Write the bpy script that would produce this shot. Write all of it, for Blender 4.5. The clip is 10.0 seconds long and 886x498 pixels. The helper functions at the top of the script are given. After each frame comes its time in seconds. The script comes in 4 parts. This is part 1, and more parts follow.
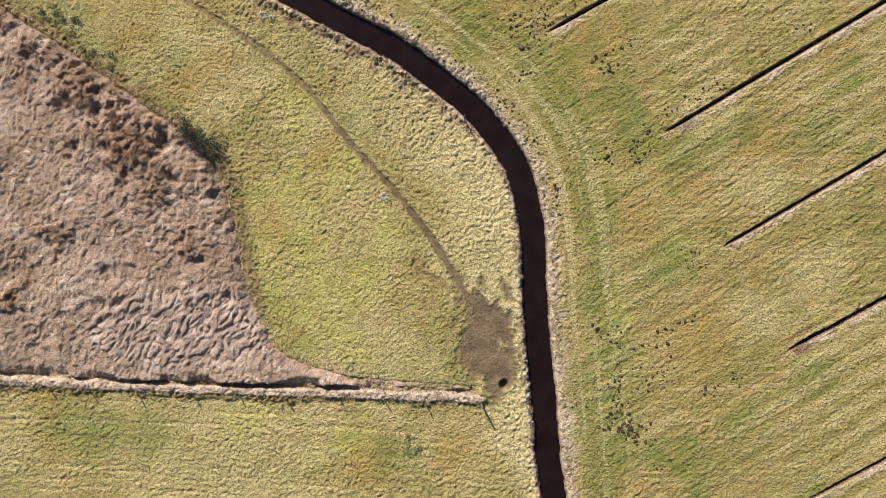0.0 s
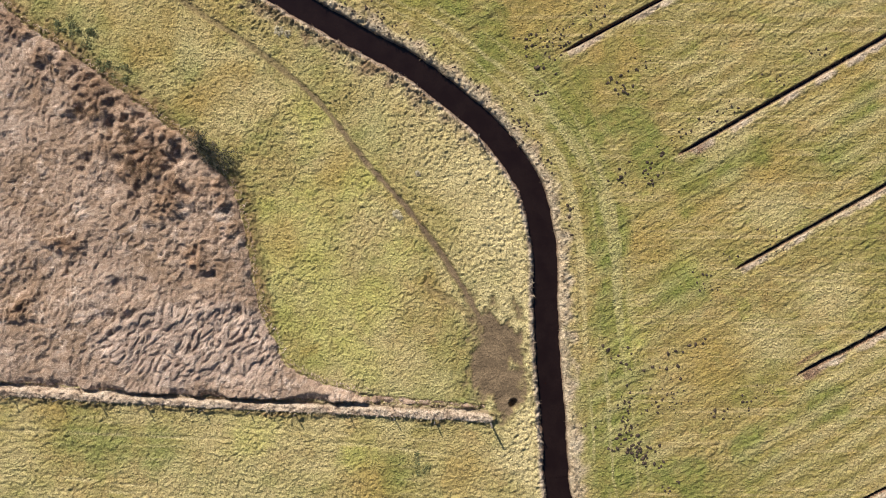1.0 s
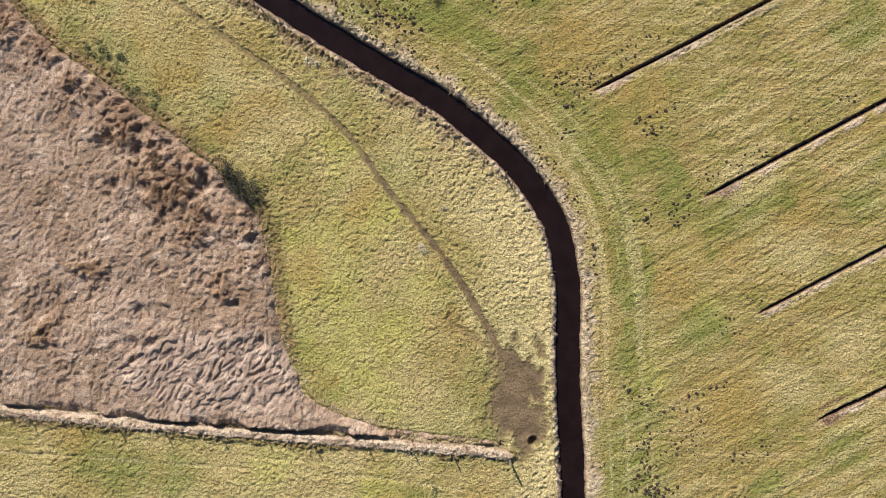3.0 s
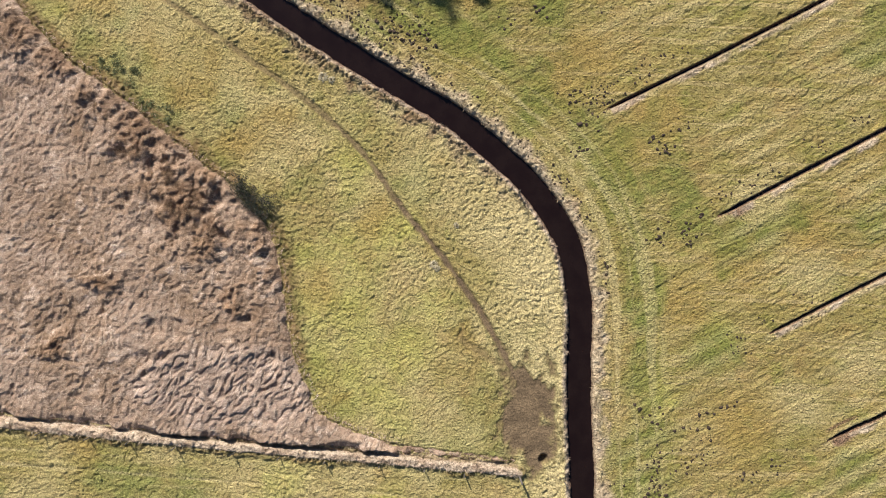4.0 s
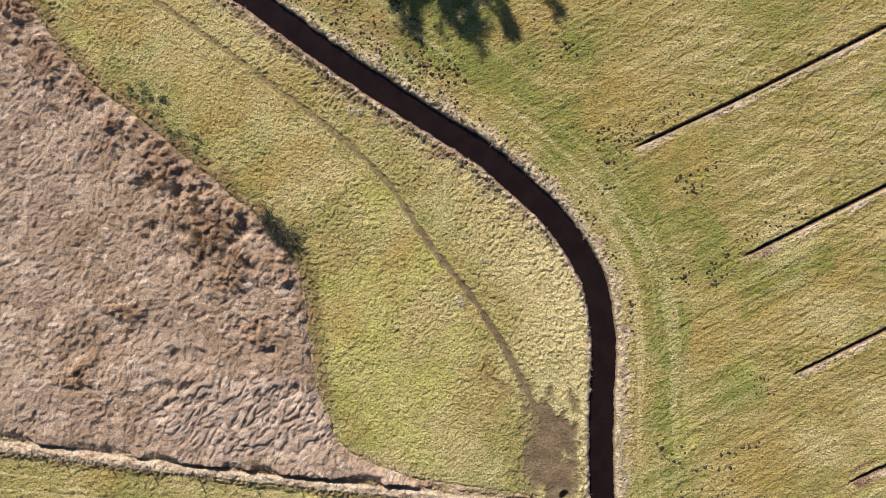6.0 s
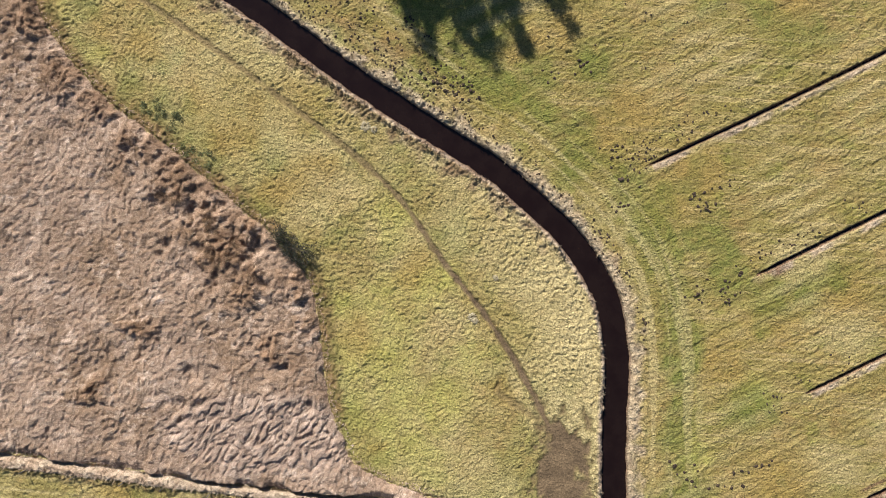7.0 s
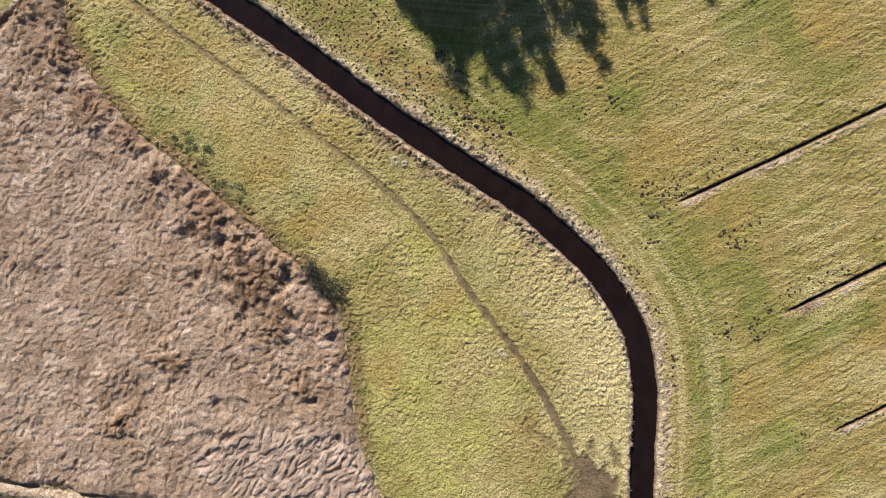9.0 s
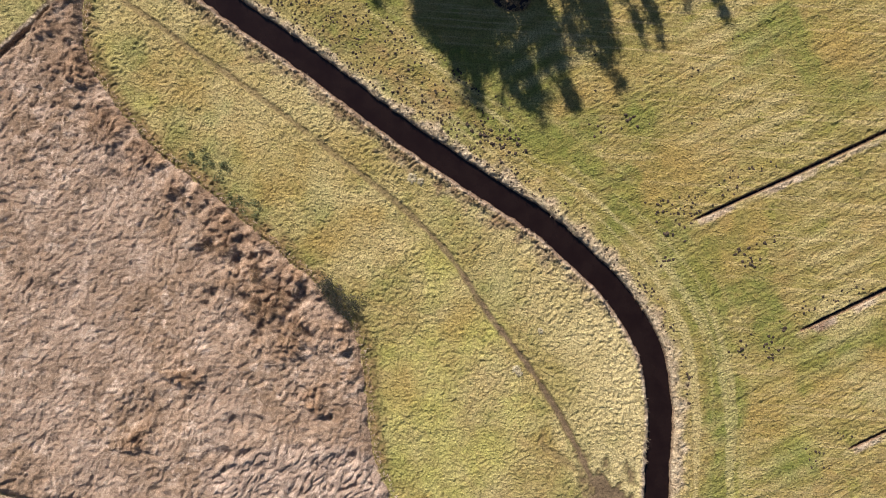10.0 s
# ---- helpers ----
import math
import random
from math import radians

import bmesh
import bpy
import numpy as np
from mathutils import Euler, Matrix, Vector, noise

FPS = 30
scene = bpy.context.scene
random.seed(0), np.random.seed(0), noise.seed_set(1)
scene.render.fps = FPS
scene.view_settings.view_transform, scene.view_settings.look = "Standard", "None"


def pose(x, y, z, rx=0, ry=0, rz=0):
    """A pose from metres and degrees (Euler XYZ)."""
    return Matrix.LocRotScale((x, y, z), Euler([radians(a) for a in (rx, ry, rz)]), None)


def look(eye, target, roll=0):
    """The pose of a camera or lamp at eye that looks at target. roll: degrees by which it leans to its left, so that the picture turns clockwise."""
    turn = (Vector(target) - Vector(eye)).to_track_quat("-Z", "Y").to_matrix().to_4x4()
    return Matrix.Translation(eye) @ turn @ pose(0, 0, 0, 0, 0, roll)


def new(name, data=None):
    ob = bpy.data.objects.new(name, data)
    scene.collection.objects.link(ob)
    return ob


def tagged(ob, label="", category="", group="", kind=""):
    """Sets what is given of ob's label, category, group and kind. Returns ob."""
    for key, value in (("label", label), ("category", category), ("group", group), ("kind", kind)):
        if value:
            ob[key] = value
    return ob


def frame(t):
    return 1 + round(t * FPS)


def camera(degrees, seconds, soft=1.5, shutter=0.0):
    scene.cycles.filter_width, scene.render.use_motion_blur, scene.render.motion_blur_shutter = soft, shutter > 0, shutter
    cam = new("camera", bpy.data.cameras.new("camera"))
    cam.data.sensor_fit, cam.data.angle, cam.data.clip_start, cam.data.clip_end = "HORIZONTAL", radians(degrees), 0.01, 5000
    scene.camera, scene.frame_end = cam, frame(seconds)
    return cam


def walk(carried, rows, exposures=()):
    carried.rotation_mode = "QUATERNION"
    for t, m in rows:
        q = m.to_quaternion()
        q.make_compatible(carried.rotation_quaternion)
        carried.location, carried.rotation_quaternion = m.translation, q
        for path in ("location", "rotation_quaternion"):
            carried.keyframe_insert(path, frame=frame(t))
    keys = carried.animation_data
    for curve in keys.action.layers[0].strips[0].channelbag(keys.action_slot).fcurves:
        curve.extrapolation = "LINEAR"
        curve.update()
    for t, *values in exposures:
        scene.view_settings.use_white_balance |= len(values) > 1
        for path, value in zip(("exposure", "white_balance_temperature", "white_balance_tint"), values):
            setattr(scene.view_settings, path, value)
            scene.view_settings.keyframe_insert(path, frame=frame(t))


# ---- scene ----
cam = camera(68.3, 10.0, soft=0.8)
# seconds, place, turn
PATH = [
    (0.0, 0.46, -0.644, 46.326, 0.84, 0.316, -1.013),
    (0.5, -0.009, -0.018, 46.346, 0.878, 0.24, -0.522),
    (1.0, -0.493, 0.637, 46.344, 0.873, 0.169, -0.04),
    (1.5, -0.929, 1.291, 46.339, 0.841, 0.162, 0.399),
    (2.0, -1.38, 1.92, 46.343, 0.836, 0.131, 0.852),
    (2.5, -1.837, 2.534, 46.347, 0.833, 0.107, 1.272),
    (4.0, -3.275, 4.491, 46.413, 0.614, 0.023, 2.183),
    (4.5, -3.758, 5.09, 46.409, 0.605, 0.009, 2.493),
    (5.0, -4.254, 5.718, 46.406, 0.568, -0.014, 2.798),
    (5.5, -4.771, 6.327, 46.426, 0.546, -0.055, 3.091),
    (7.0, -6.371, 8.136, 46.409, 0.486, -0.15, 3.49),
    (7.5, -6.912, 8.756, 46.392, 0.441, -0.152, 3.587),
    (8.0, -7.483, 9.356, 46.407, 0.42, -0.171, 3.676),
    (8.5, -8.054, 9.945, 46.435, 0.414, -0.162, 3.815),
    (9.0, -8.662, 10.488, 46.451, 0.461, -0.179, 3.921),
    (9.5, -9.297, 11.027, 46.517, 0.506, -0.22, 4.01),
    (10.0, -9.927, 11.582, 46.566, 0.522, -0.26, 4.11),
]
walk(cam, [(t, pose(x, y, z, rx, ry, rz)) for t, x, y, z, rx, ry, rz in PATH],
     [(0.0, 0.62, 6500, 10), (9.1, 0.62, 6500, 10), (9.4, 0.62, 6620, 13), (10.0, 0.62, 6620, 13)])

# ---- light ----
SUN_EL, SHADE_X, SHADE_Y = radians(35.0), 0.447, -0.894
world = bpy.data.worlds.new("sky")
scene.world = world
world.use_nodes = True
sky = world.node_tree.nodes.new("ShaderNodeTexSky")
sky.sky_type, sky.sun_disc = "NISHITA", False
sky.ozone_density, sky.dust_density = 5.0, 0.4
sky.sun_elevation, sky.sun_rotation = SUN_EL, math.atan2(-SHADE_X, -SHADE_Y)
back = world.node_tree.nodes["Background"]
back.inputs["Strength"].default_value = 0.06
world.node_tree.links.new(sky.outputs[0], back.inputs["Color"])
lamp = bpy.data.lights.new("sun", "SUN")
lamp.energy, lamp.angle, lamp.color = 5.8, radians(0.6), (1.0, 0.95, 0.87)
sun = new("sun", lamp)
sun.matrix_world = look((-SHADE_X * math.cos(SUN_EL) * 90, -SHADE_Y * math.cos(SUN_EL) * 90, math.sin(SUN_EL) * 90), (0, 0, 0))

# ---- materials ----
class Paint:
    """A small helper to wire a material's nodes."""

    def __init__(self, name, rough=0.9, gloss=0.3):
        self.mat = bpy.data.materials.new(name)
        self.mat.use_nodes = True
        self.nodes, self.links = self.mat.node_tree.nodes, self.mat.node_tree.links
        self.skin = self.nodes["Principled BSDF"]
        self.skin.inputs["Roughness"].default_value = rough
        self.skin.inputs["Specular IOR Level"].default_value = gloss
        self.place = self.nodes.new("ShaderNodeNewGeometry").outputs["Position"]

    def put(self, socket, value):
        if isinstance(value, bpy.types.NodeSocket):
            self.links.new(value, socket)
        elif isinstance(value, tuple) and len(value) == 3 and socket.type == "RGBA":
            socket.default_value = (*value, 1)
        else:
            socket.default_value = value

    def mark(self, name):
        n = self.nodes.new("ShaderNodeAttribute")
        n.attribute_name = name
        return n.outputs["Fac"]

    def chance(self):
        return self.nodes.new("ShaderNodeNewGeometry").outputs["Random Per Island"]

    def own(self):
        return self.nodes.new("ShaderNodeObjectInfo").outputs["Random"]

    def turned(self, degrees, scale):
        n = self.nodes.new("ShaderNodeMapping")
        self.links.new(self.place, n.inputs["Vector"])
        n.inputs["Rotation"].default_value = (0, 0, radians(degrees))
        n.inputs["Scale"].default_value = scale
        return n.outputs[0]

    def noise(self, per_metre, detail=3, rough=0.55, where=None):
        n = self.nodes.new("ShaderNodeTexNoise")
        self.links.new(where or self.place, n.inputs["Vector"])
        n.inputs["Scale"].default_value, n.inputs["Detail"].default_value, n.inputs["Roughness"].default_value = per_metre, detail, rough
        return n.outputs["Fac"]

    def cells(self, per_metre):
        n = self.nodes.new("ShaderNodeTexVoronoi")
        self.links.new(self.place, n.inputs["Vector"])
        n.inputs["Scale"].default_value = per_metre
        return n.outputs["Distance"]

    def ramp(self, value, low, high, a=0.0, b=1.0):
        n = self.nodes.new("ShaderNodeMapRange")
        n.interpolation_type = "SMOOTHSTEP"
        for key, v in zip(("Value", "From Min", "From Max", "To Min", "To Max"), (value, low, high, a, b)):
            self.put(n.inputs[key], v)
        return n.outputs[0]

    def calc(self, kind, a, b):
        n = self.nodes.new("ShaderNodeMath")
        n.operation, n.use_clamp = kind, False
        self.put(n.inputs[0], a), self.put(n.inputs[1], b)
        return n.outputs[0]

    def mix(self, amount, a, b, kind="MIX"):
        n = self.nodes.new("ShaderNodeMix")
        n.data_type, n.blend_type = "RGBA", kind
        self.put(n.inputs[0], amount), self.put(n.inputs[6], a), self.put(n.inputs[7], b)
        return n.outputs[2]

    def grey(self, v):
        n = self.nodes.new("ShaderNodeCombineColor")
        for i in range(3):
            self.links.new(v, n.inputs[i])
        return n.outputs[0]

    def done(self, colour, height=None, deep=0.05, strength=1.0):
        self.put(self.skin.inputs["Base Color"], colour)
        if height is not None:
            n = self.nodes.new("ShaderNodeBump")
            n.inputs["Strength"].default_value, n.inputs["Distance"].default_value = strength, deep
            self.links.new(height, n.inputs["Height"])
            self.links.new(n.outputs[0], self.skin.inputs["Normal"])
        return self.mat


def meadow_paint():
    p = Paint("winter_grass", 0.95, 0.15)
    patches, mid, fine = p.noise(0.16, 4), p.noise(1.1, 4), p.noise(9, 4, 0.7)
    long = p.noise(1.0, 4, 0.6, p.turned(-29.7, (0.14, 1.5, 1)))
    c = p.mix(p.ramp(patches, 0.38, 0.64), (0.218, 0.184, 0.058), (0.268, 0.20, 0.075))
    c = p.mix(p.ramp(mid, 0.42, 0.62, 0, 0.75), c, (0.28, 0.24, 0.088))
    c = p.mix(p.ramp(long, 0.42, 0.66, 0, 0.5), c, (0.325, 0.255, 0.115))
    hue = p.noise(0.42, 4, 0.6)
    c = p.mix(p.ramp(hue, 0.54, 0.68, 0, 0.6), c, (0.185, 0.19, 0.045))
    c = p.mix(p.ramp(hue, 0.46, 0.33, 0, 0.55), c, (0.31, 0.215, 0.085))
    thin = p.noise(1.0, 4, 0.65, p.turned(-29.7, (0.09, 3.4, 1)))
    c = p.mix(p.calc("MULTIPLY", p.mark("mown"), p.ramp(thin, 0.52, 0.64, 0, 0.7)), c, (0.40, 0.315, 0.155))
    c = p.mix(p.calc("MULTIPLY", p.mark("mown"), p.ramp(thin, 0.46, 0.34, 0, 0.6)), c, (0.175, 0.145, 0.05))
    c = p.mix(p.calc("MULTIPLY", p.mark("vivid"), p.ramp(mid, 0.3, 0.6, 0.3, 0.85)), c, (0.33, 0.315, 0.09))
    c = p.mix(p.calc("MULTIPLY", p.mark("ochre"), p.ramp(mid, 0.3, 0.62, 0.3, 0.85)), c, (0.295, 0.21, 0.07))
    c = p.mix(p.calc("MULTIPLY", p.mark("lush"), p.ramp(mid, 0.25, 0.65, 0.45, 1.0)), c, (0.132, 0.16, 0.036))
    c = p.mix(p.calc("MULTIPLY", p.mark("dry"), p.ramp(fine, 0.3, 0.6, 0.5, 1.0)), c, (0.49, 0.41, 0.225))
    c = p.mix(1.0, c, (0.915, 0.89, 0.83), "MULTIPLY")
    c = p.mix(p.calc("MULTIPLY", p.mark("straw"), p.ramp(fine, 0.25, 0.6, 0.6, 1.0)), c, p.mix(p.ramp(mid, 0.35, 0.65), (0.45, 0.355, 0.27), (0.36, 0.26, 0.19)))
    # brown sedge; also the shade painted at the dry strip's south foot
    c = p.mix(p.calc("MULTIPLY", p.mark("sedge_and_shade"), p.ramp(fine, 0.3, 0.6, 0.45, 0.95)), c, p.mix(p.ramp(mid, 0.35, 0.65), (0.21, 0.13, 0.062), (0.14, 0.115, 0.042)))
    c = p.mix(p.mark("bare"), c, p.mix(p.ramp(mid, 0.35, 0.65), (0.096, 0.067, 0.040), (0.146, 0.102, 0.060)))
    c = p.mix(p.mark("earth"), c, p.mix(p.ramp(fine, 0.35, 0.65), (0.055, 0.031, 0.02), (0.20, 0.115, 0.07)))
    c = p.mix(1.0, c, p.grey(p.ramp(fine, 0.25, 0.75, 0.56, 1.38)), "MULTIPLY")
    c = p.mix(1.0, c, p.grey(p.ramp(p.chance(), 0, 1, 0.85, 1.2)), "MULTIPLY")
    crumbs = p.calc("MULTIPLY", p.ramp(p.cells(5.2), 0.52, 0.12), p.ramp(p.noise(3.2, 3, 0.6), 0.36, 0.6, 0.15, 1.0))
    bump = p.calc("ADD", p.calc("MULTIPLY", crumbs, 0.75), p.calc("MULTIPLY", p.noise(15, 4, 0.75), 0.8))
    return p.done(c, p.calc("MULTIPLY", bump, p.ramp(p.mark("bare"), 0, 1, 1.0, 0.35)), 0.115, 1.0)


def reed_paint():
    p = Paint("dead_reed", 0.9, 0.12)
    patches, mid, fine = p.noise(0.22, 4), p.noise(1.2, 4, 0.65), p.noise(10, 3, 0.7)
    c = p.mix(p.ramp(patches, 0.38, 0.62), (0.52, 0.40, 0.305), (0.39, 0.285, 0.20))
    c = p.mix(p.ramp(mid, 0.48, 0.62), c, (0.74, 0.605, 0.49))
    c = p.mix(p.ramp(p.noise(0.6, 5, 0.65), 0.49, 0.60, 0, 0.65), c, (0.36, 0.25, 0.165))
    c = p.mix(p.calc("MULTIPLY", p.mark("grey"), 0.75), c, p.mix(p.ramp(mid, 0.4, 0.65), (0.48, 0.385, 0.32), (0.67, 0.555, 0.465)))
    c = p.mix(p.calc("MULTIPLY", p.mark("brown"), 0.9), c, p.mix(p.ramp(mid, 0.4, 0.62), (0.23, 0.145, 0.09), (0.46, 0.31, 0.195)))
    c = p.mix(p.ramp(p.chance(), 0.0, 1.0), p.mix(1.0, c, (0.76, 0.71, 0.67), "MULTIPLY"), p.mix(1.0, c, (1.14, 1.14, 1.14), "MULTIPLY"))
    c = p.mix(1.0, c, p.grey(p.ramp(fine, 0.25, 0.75, 0.76, 1.22)), "MULTIPLY")
    fibre = p.noise(1.0, 4, 0.65, p.turned(-53, (2.0, 11.0, 5.0)))
    return p.done(p.mix(p.ramp(fibre, 0.35, 0.62, 0.0, 0.55), p.mix(1.0, c, (0.72, 0.68, 0.66), "MULTIPLY"), c), p.calc("ADD", fine, p.calc("MULTIPLY", fibre, 0.5)), 0.055, 0.8)


def earth_paint(name, dark, light, rough=0.95, scale=9):
    p = Paint(name, rough, 0.2)
    fine = p.noise(scale, 4, 0.7)
    c = p.mix(p.ramp(fine, 0.35, 0.65), dark, light)
    c = p.mix(1.0, c, p.grey(p.ramp(p.own(), 0, 1, 0.8, 1.25)), "MULTIPLY")
    return p.done(c, fine, 0.04, 1.0)


def twig_paint(name, dark, light):
    p = Paint(name, 0.85, 0.25)
    c = p.mix(p.ramp(p.chance(), 0, 1), dark, light)
    return p.done(p.mix(1.0, c, p.grey(p.ramp(p.noise(6), 0.3, 0.7, 0.8, 1.2)), "MULTIPLY"))


def water_paint():
    p = Paint("peat_water", 0.06, 0.5)
    p.skin.inputs["IOR"].default_value = 1.33
    return p.done(p.mix(p.ramp(p.noise(0.7, 4), 0.35, 0.65), (0.008, 0.004, 0.0035), (0.011, 0.006, 0.005)), p.noise(5, 2), 0.004, 0.2)


GRASS, REED, WATER = meadow_paint(), reed_paint(), water_paint()
SOIL = earth_paint("mole_earth", (0.028, 0.019, 0.012), (0.07, 0.05, 0.035))
WEATHERED = earth_paint("weathered_oak", (0.06, 0.05, 0.042), (0.17, 0.145, 0.12), 0.85, 25)
RUSSET = twig_paint("russet_twigs", (0.20, 0.125, 0.07), (0.44, 0.30, 0.18))
BARK = twig_paint("grey_bark", (0.07, 0.055, 0.042), (0.15, 0.125, 0.10))
STRAW = twig_paint("dead_straw", (0.30, 0.25, 0.15), (0.48, 0.41, 0.27))
DARK_LEAF = twig_paint("evergreen_leaf", (0.012, 0.016, 0.010), (0.036, 0.042, 0.022))
LEAF = twig_paint("bramble_leaf", (0.07, 0.078, 0.032), (0.15, 0.155, 0.065))

# ---- arithmetic on the plan ----
rng = np.random.default_rng(7)


CHANCES = {}


def hashed(i, j, k):
    """Even random numbers from whole numbers i, j and a salt."""
    if k not in CHANCES:
        CHANCES[k] = np.random.default_rng(1000 + k).random(512 * 512)
    return CHANCES[k][(i.astype(np.int32) & 511) * 512 + (j.astype(np.int32) & 511)]


def value_noise(x, y, k=0):
    i, j = np.floor(x), np.floor(y)
    u, v = x - i, y - j
    u, v = u * u * (3 - 2 * u), v * v * (3 - 2 * v)
    low = hashed(i, j, k) * (1 - u) + hashed(i + 1, j, k) * u
    high = hashed(i, j + 1, k) * (1 - u) + hashed(i + 1, j + 1, k) * u
    return low * (1 - v) + high * v


def fbm(x, y, size, octaves=3, k=0):
    """Soft noise from 0 to 1; size: metres of its largest forms."""
    total, weight = 0.0, 0.0
    for n in range(octaves):
        a, f = 0.5 ** n, 2.0 ** n / size
        c, s = math.cos(0.6 + 0.9 * n), math.sin(0.6 + 0.9 * n)
        total, weight = total + a * value_noise((x * c + y * s) * f + 17 * n, (y * c - x * s) * f - 9 * n, k + n), weight + a
    return total / weight


def humps(x, y, size, k=0):
    """Rounded humps of about that width, from 0 in the furrows to 1 on top."""
    x, y = x / size, y / size
    i, j = np.floor(x), np.floor(y)
    best = np.full(np.shape(x), 9.0)
    for a in (-1, 0, 1):
        for b in (-1, 0, 1):
            px, py = i + a + hashed(i + a, j + b, k), j + b + hashed(i + a, j + b, k + 5)
            best = np.minimum(best, (x - px) ** 2 + (y - py) ** 2)
    return np.clip(1 - 1.55 * best, 0, 1)


def step(a, b, v):
    s = np.clip((v - a) / (b - a), 0, 1)
    return s * s * (3 - 2 * s)


def smooth_line(points, per=4):
    """A smooth line through the points."""
    p = np.array(points, float)
    p = np.vstack([2 * p[0] - p[1], p, 2 * p[-1] - p[-2]])
    out = []
    for a, b, c, d in zip(p, p[1:], p[2:], p[3:]):
        for t in np.arange(per) / per:
            out.append(0.5 * (2 * b + (c - a) * t + (2 * a - 5 * b + 4 * c - d) * t * t + (3 * b - a - 3 * c + d) * t ** 3))
    return np.array(out + [p[-2]])


def away(x, y, line):
    """Distance to a line, side of it (plus: to its left) and how far along it."""
    line = np.asarray(line, float)
    a, d = line[:-1], np.diff(line, axis=0)
    ln = np.hypot(*d.T)
    run = np.concatenate([[0.0], np.cumsum(ln)])[:-1]
    best, side, along = np.full(np.shape(x), 1e9), np.zeros(np.shape(x)), np.zeros(np.shape(x))
    size = 48 if np.ndim(x) == 2 else 0
    blocks = [(slice(i, i + size), slice(j, j + size)) for i in range(0, x.shape[0], size) for j in range(0, x.shape[1], size)] if size else [Ellipsis]
    for block in blocks:
        bx, by = x[block], y[block]
        cx, cy = (bx.min() + bx.max()) / 2, (by.min() + by.max()) / 2
        reach = math.hypot(bx.max() - cx, by.max() - cy)
        t = np.clip(((cx - a[:, 0]) * d[:, 0] + (cy - a[:, 1]) * d[:, 1]) / ln ** 2, 0, 1)
        r = np.hypot(cx - a[:, 0] - t * d[:, 0], cy - a[:, 1] - t * d[:, 1])
        b, sd, al = np.full(np.shape(bx), 1e9), np.zeros(np.shape(bx)), np.zeros(np.shape(bx))
        for k in np.nonzero(r <= r.min() + 2 * reach + 0.01)[0]:
            t = np.clip(((bx - a[k, 0]) * d[k, 0] + (by - a[k, 1]) * d[k, 1]) / ln[k] ** 2, 0, 1)
            q = np.hypot(bx - a[k, 0] - t * d[k, 0], by - a[k, 1] - t * d[k, 1])
            m = q < b
            b = np.where(m, q, b)
            sd = np.where(m, np.sign(d[k, 0] * (by - a[k, 1]) - d[k, 1] * (bx - a[k, 0])), sd)
            al = np.where(m, run[k] + t * ln[k], al)
        best[block], side[block], along[block] = b, sd, al
    return best, side, along


def inside(x, y, poly):
    """Whether places of a grid with level rows lie within a ring."""
    odd, rows = np.zeros(np.shape(x), bool), y[:, 0]
    for a, b in zip(poly, np.roll(poly, -1, 0)):
        hit = np.nonzero((a[1] > rows) != (b[1] > rows))[0]
        if len(hit):
            at = (b[0] - a[0]) * (rows[hit] - a[1]) / (b[1] - a[1]) + a[0]
            odd[hit] ^= x[hit] < at[:, None]
    return odd


# ---- the plan, in metres ----
STREAM = smooth_line([(-150, 112), (-60, 51.5), (-29.41, 30.34), (-22.27, 25.91), (-17.95, 23.18), (-13.71, 20.45), (-6.88, 16.56), (-2.88, 14.38),
                      (0.45, 11.81), (2.33, 10.21), (3.58, 8.81), (4.8, 7.15), (5.73, 5.4), (6.22, 3.58), (6.54, 1.57), (6.66, -0.24),
                      (6.66, -2.44), (6.82, -6.43), (7.15, -10.43), (7.36, -14.4), (7.75, -17.66), (11, -40), (30, -130)])
DITCHES = [np.array(d) for d in ([(8.0, 15.38), (14.72, 19.0), (21.3, 22.7), (90, 62)], [(16.15, 8.06), (24.08, 12.58), (32.01, 17.11), (100, 56)],
                                 [(20.1, -0.08), (25.92, 3.14), (31.71, 6.41), (100, 45)], [(24.4, -7.55), (27.88, -5.76), (31.43, -3.91), (100, 32)],
                                 [(25.6, -18.02), (31.11, -15.26), (100, 19)])]
LOW_DITCH = smooth_line([(-120, -2.5), (-45, -7.3), (-31.39, -8.23), (-27.33, -8.54), (-23.23, -8.88), (-15.25, -9.3), (-7.27, -9.6), (0.16, -9.95), (2.4, -10.1)])
DRY_STRIP = smooth_line([(-120, -3.1), (-45, -7.85), (-31.4, -8.72), (-23.35, -9.24), (-15.33, -9.7), (-7.32, -10.03), (-0.13, -10.42), (2.6, -10.6)])
FAR_DITCH = smooth_line([(-90, -22), (-44.47, 21.27), (-42.24, 23.66), (-40.37, 25.54), (-38.52, 27.58), (-37.4, 29.2)])
REED_EDGE = smooth_line([(-37.3, 29.9), (-36.52, 27.93), (-36.42, 25.5), (-35.78, 23.52), (-34.43, 21.6), (-32.65, 19.5), (-30.07, 17.26), (-27.52, 15.63),
                         (-24.54, 13.42), (-21.98, 11.58), (-20.73, 10.53), (-19.12, 9.49), (-17.53, 7.85), (-15.73, 6.0), (-14.95, 3.97), (-14.39, 1.14),
                         (-13.94, -1.27), (-13.44, -3.29), (-12.46, -5.11), (-11.68, -6.72), (-10.09, -7.75), (-8.1, -8.38), (-5.7, -8.94), (0.69, -9.5), (2.4, -9.72)])
REEDS = np.vstack([REED_EDGE, LOW_DITCH[::-1] + (0, 0.12), FAR_DITCH + (0.25, -0.2)])
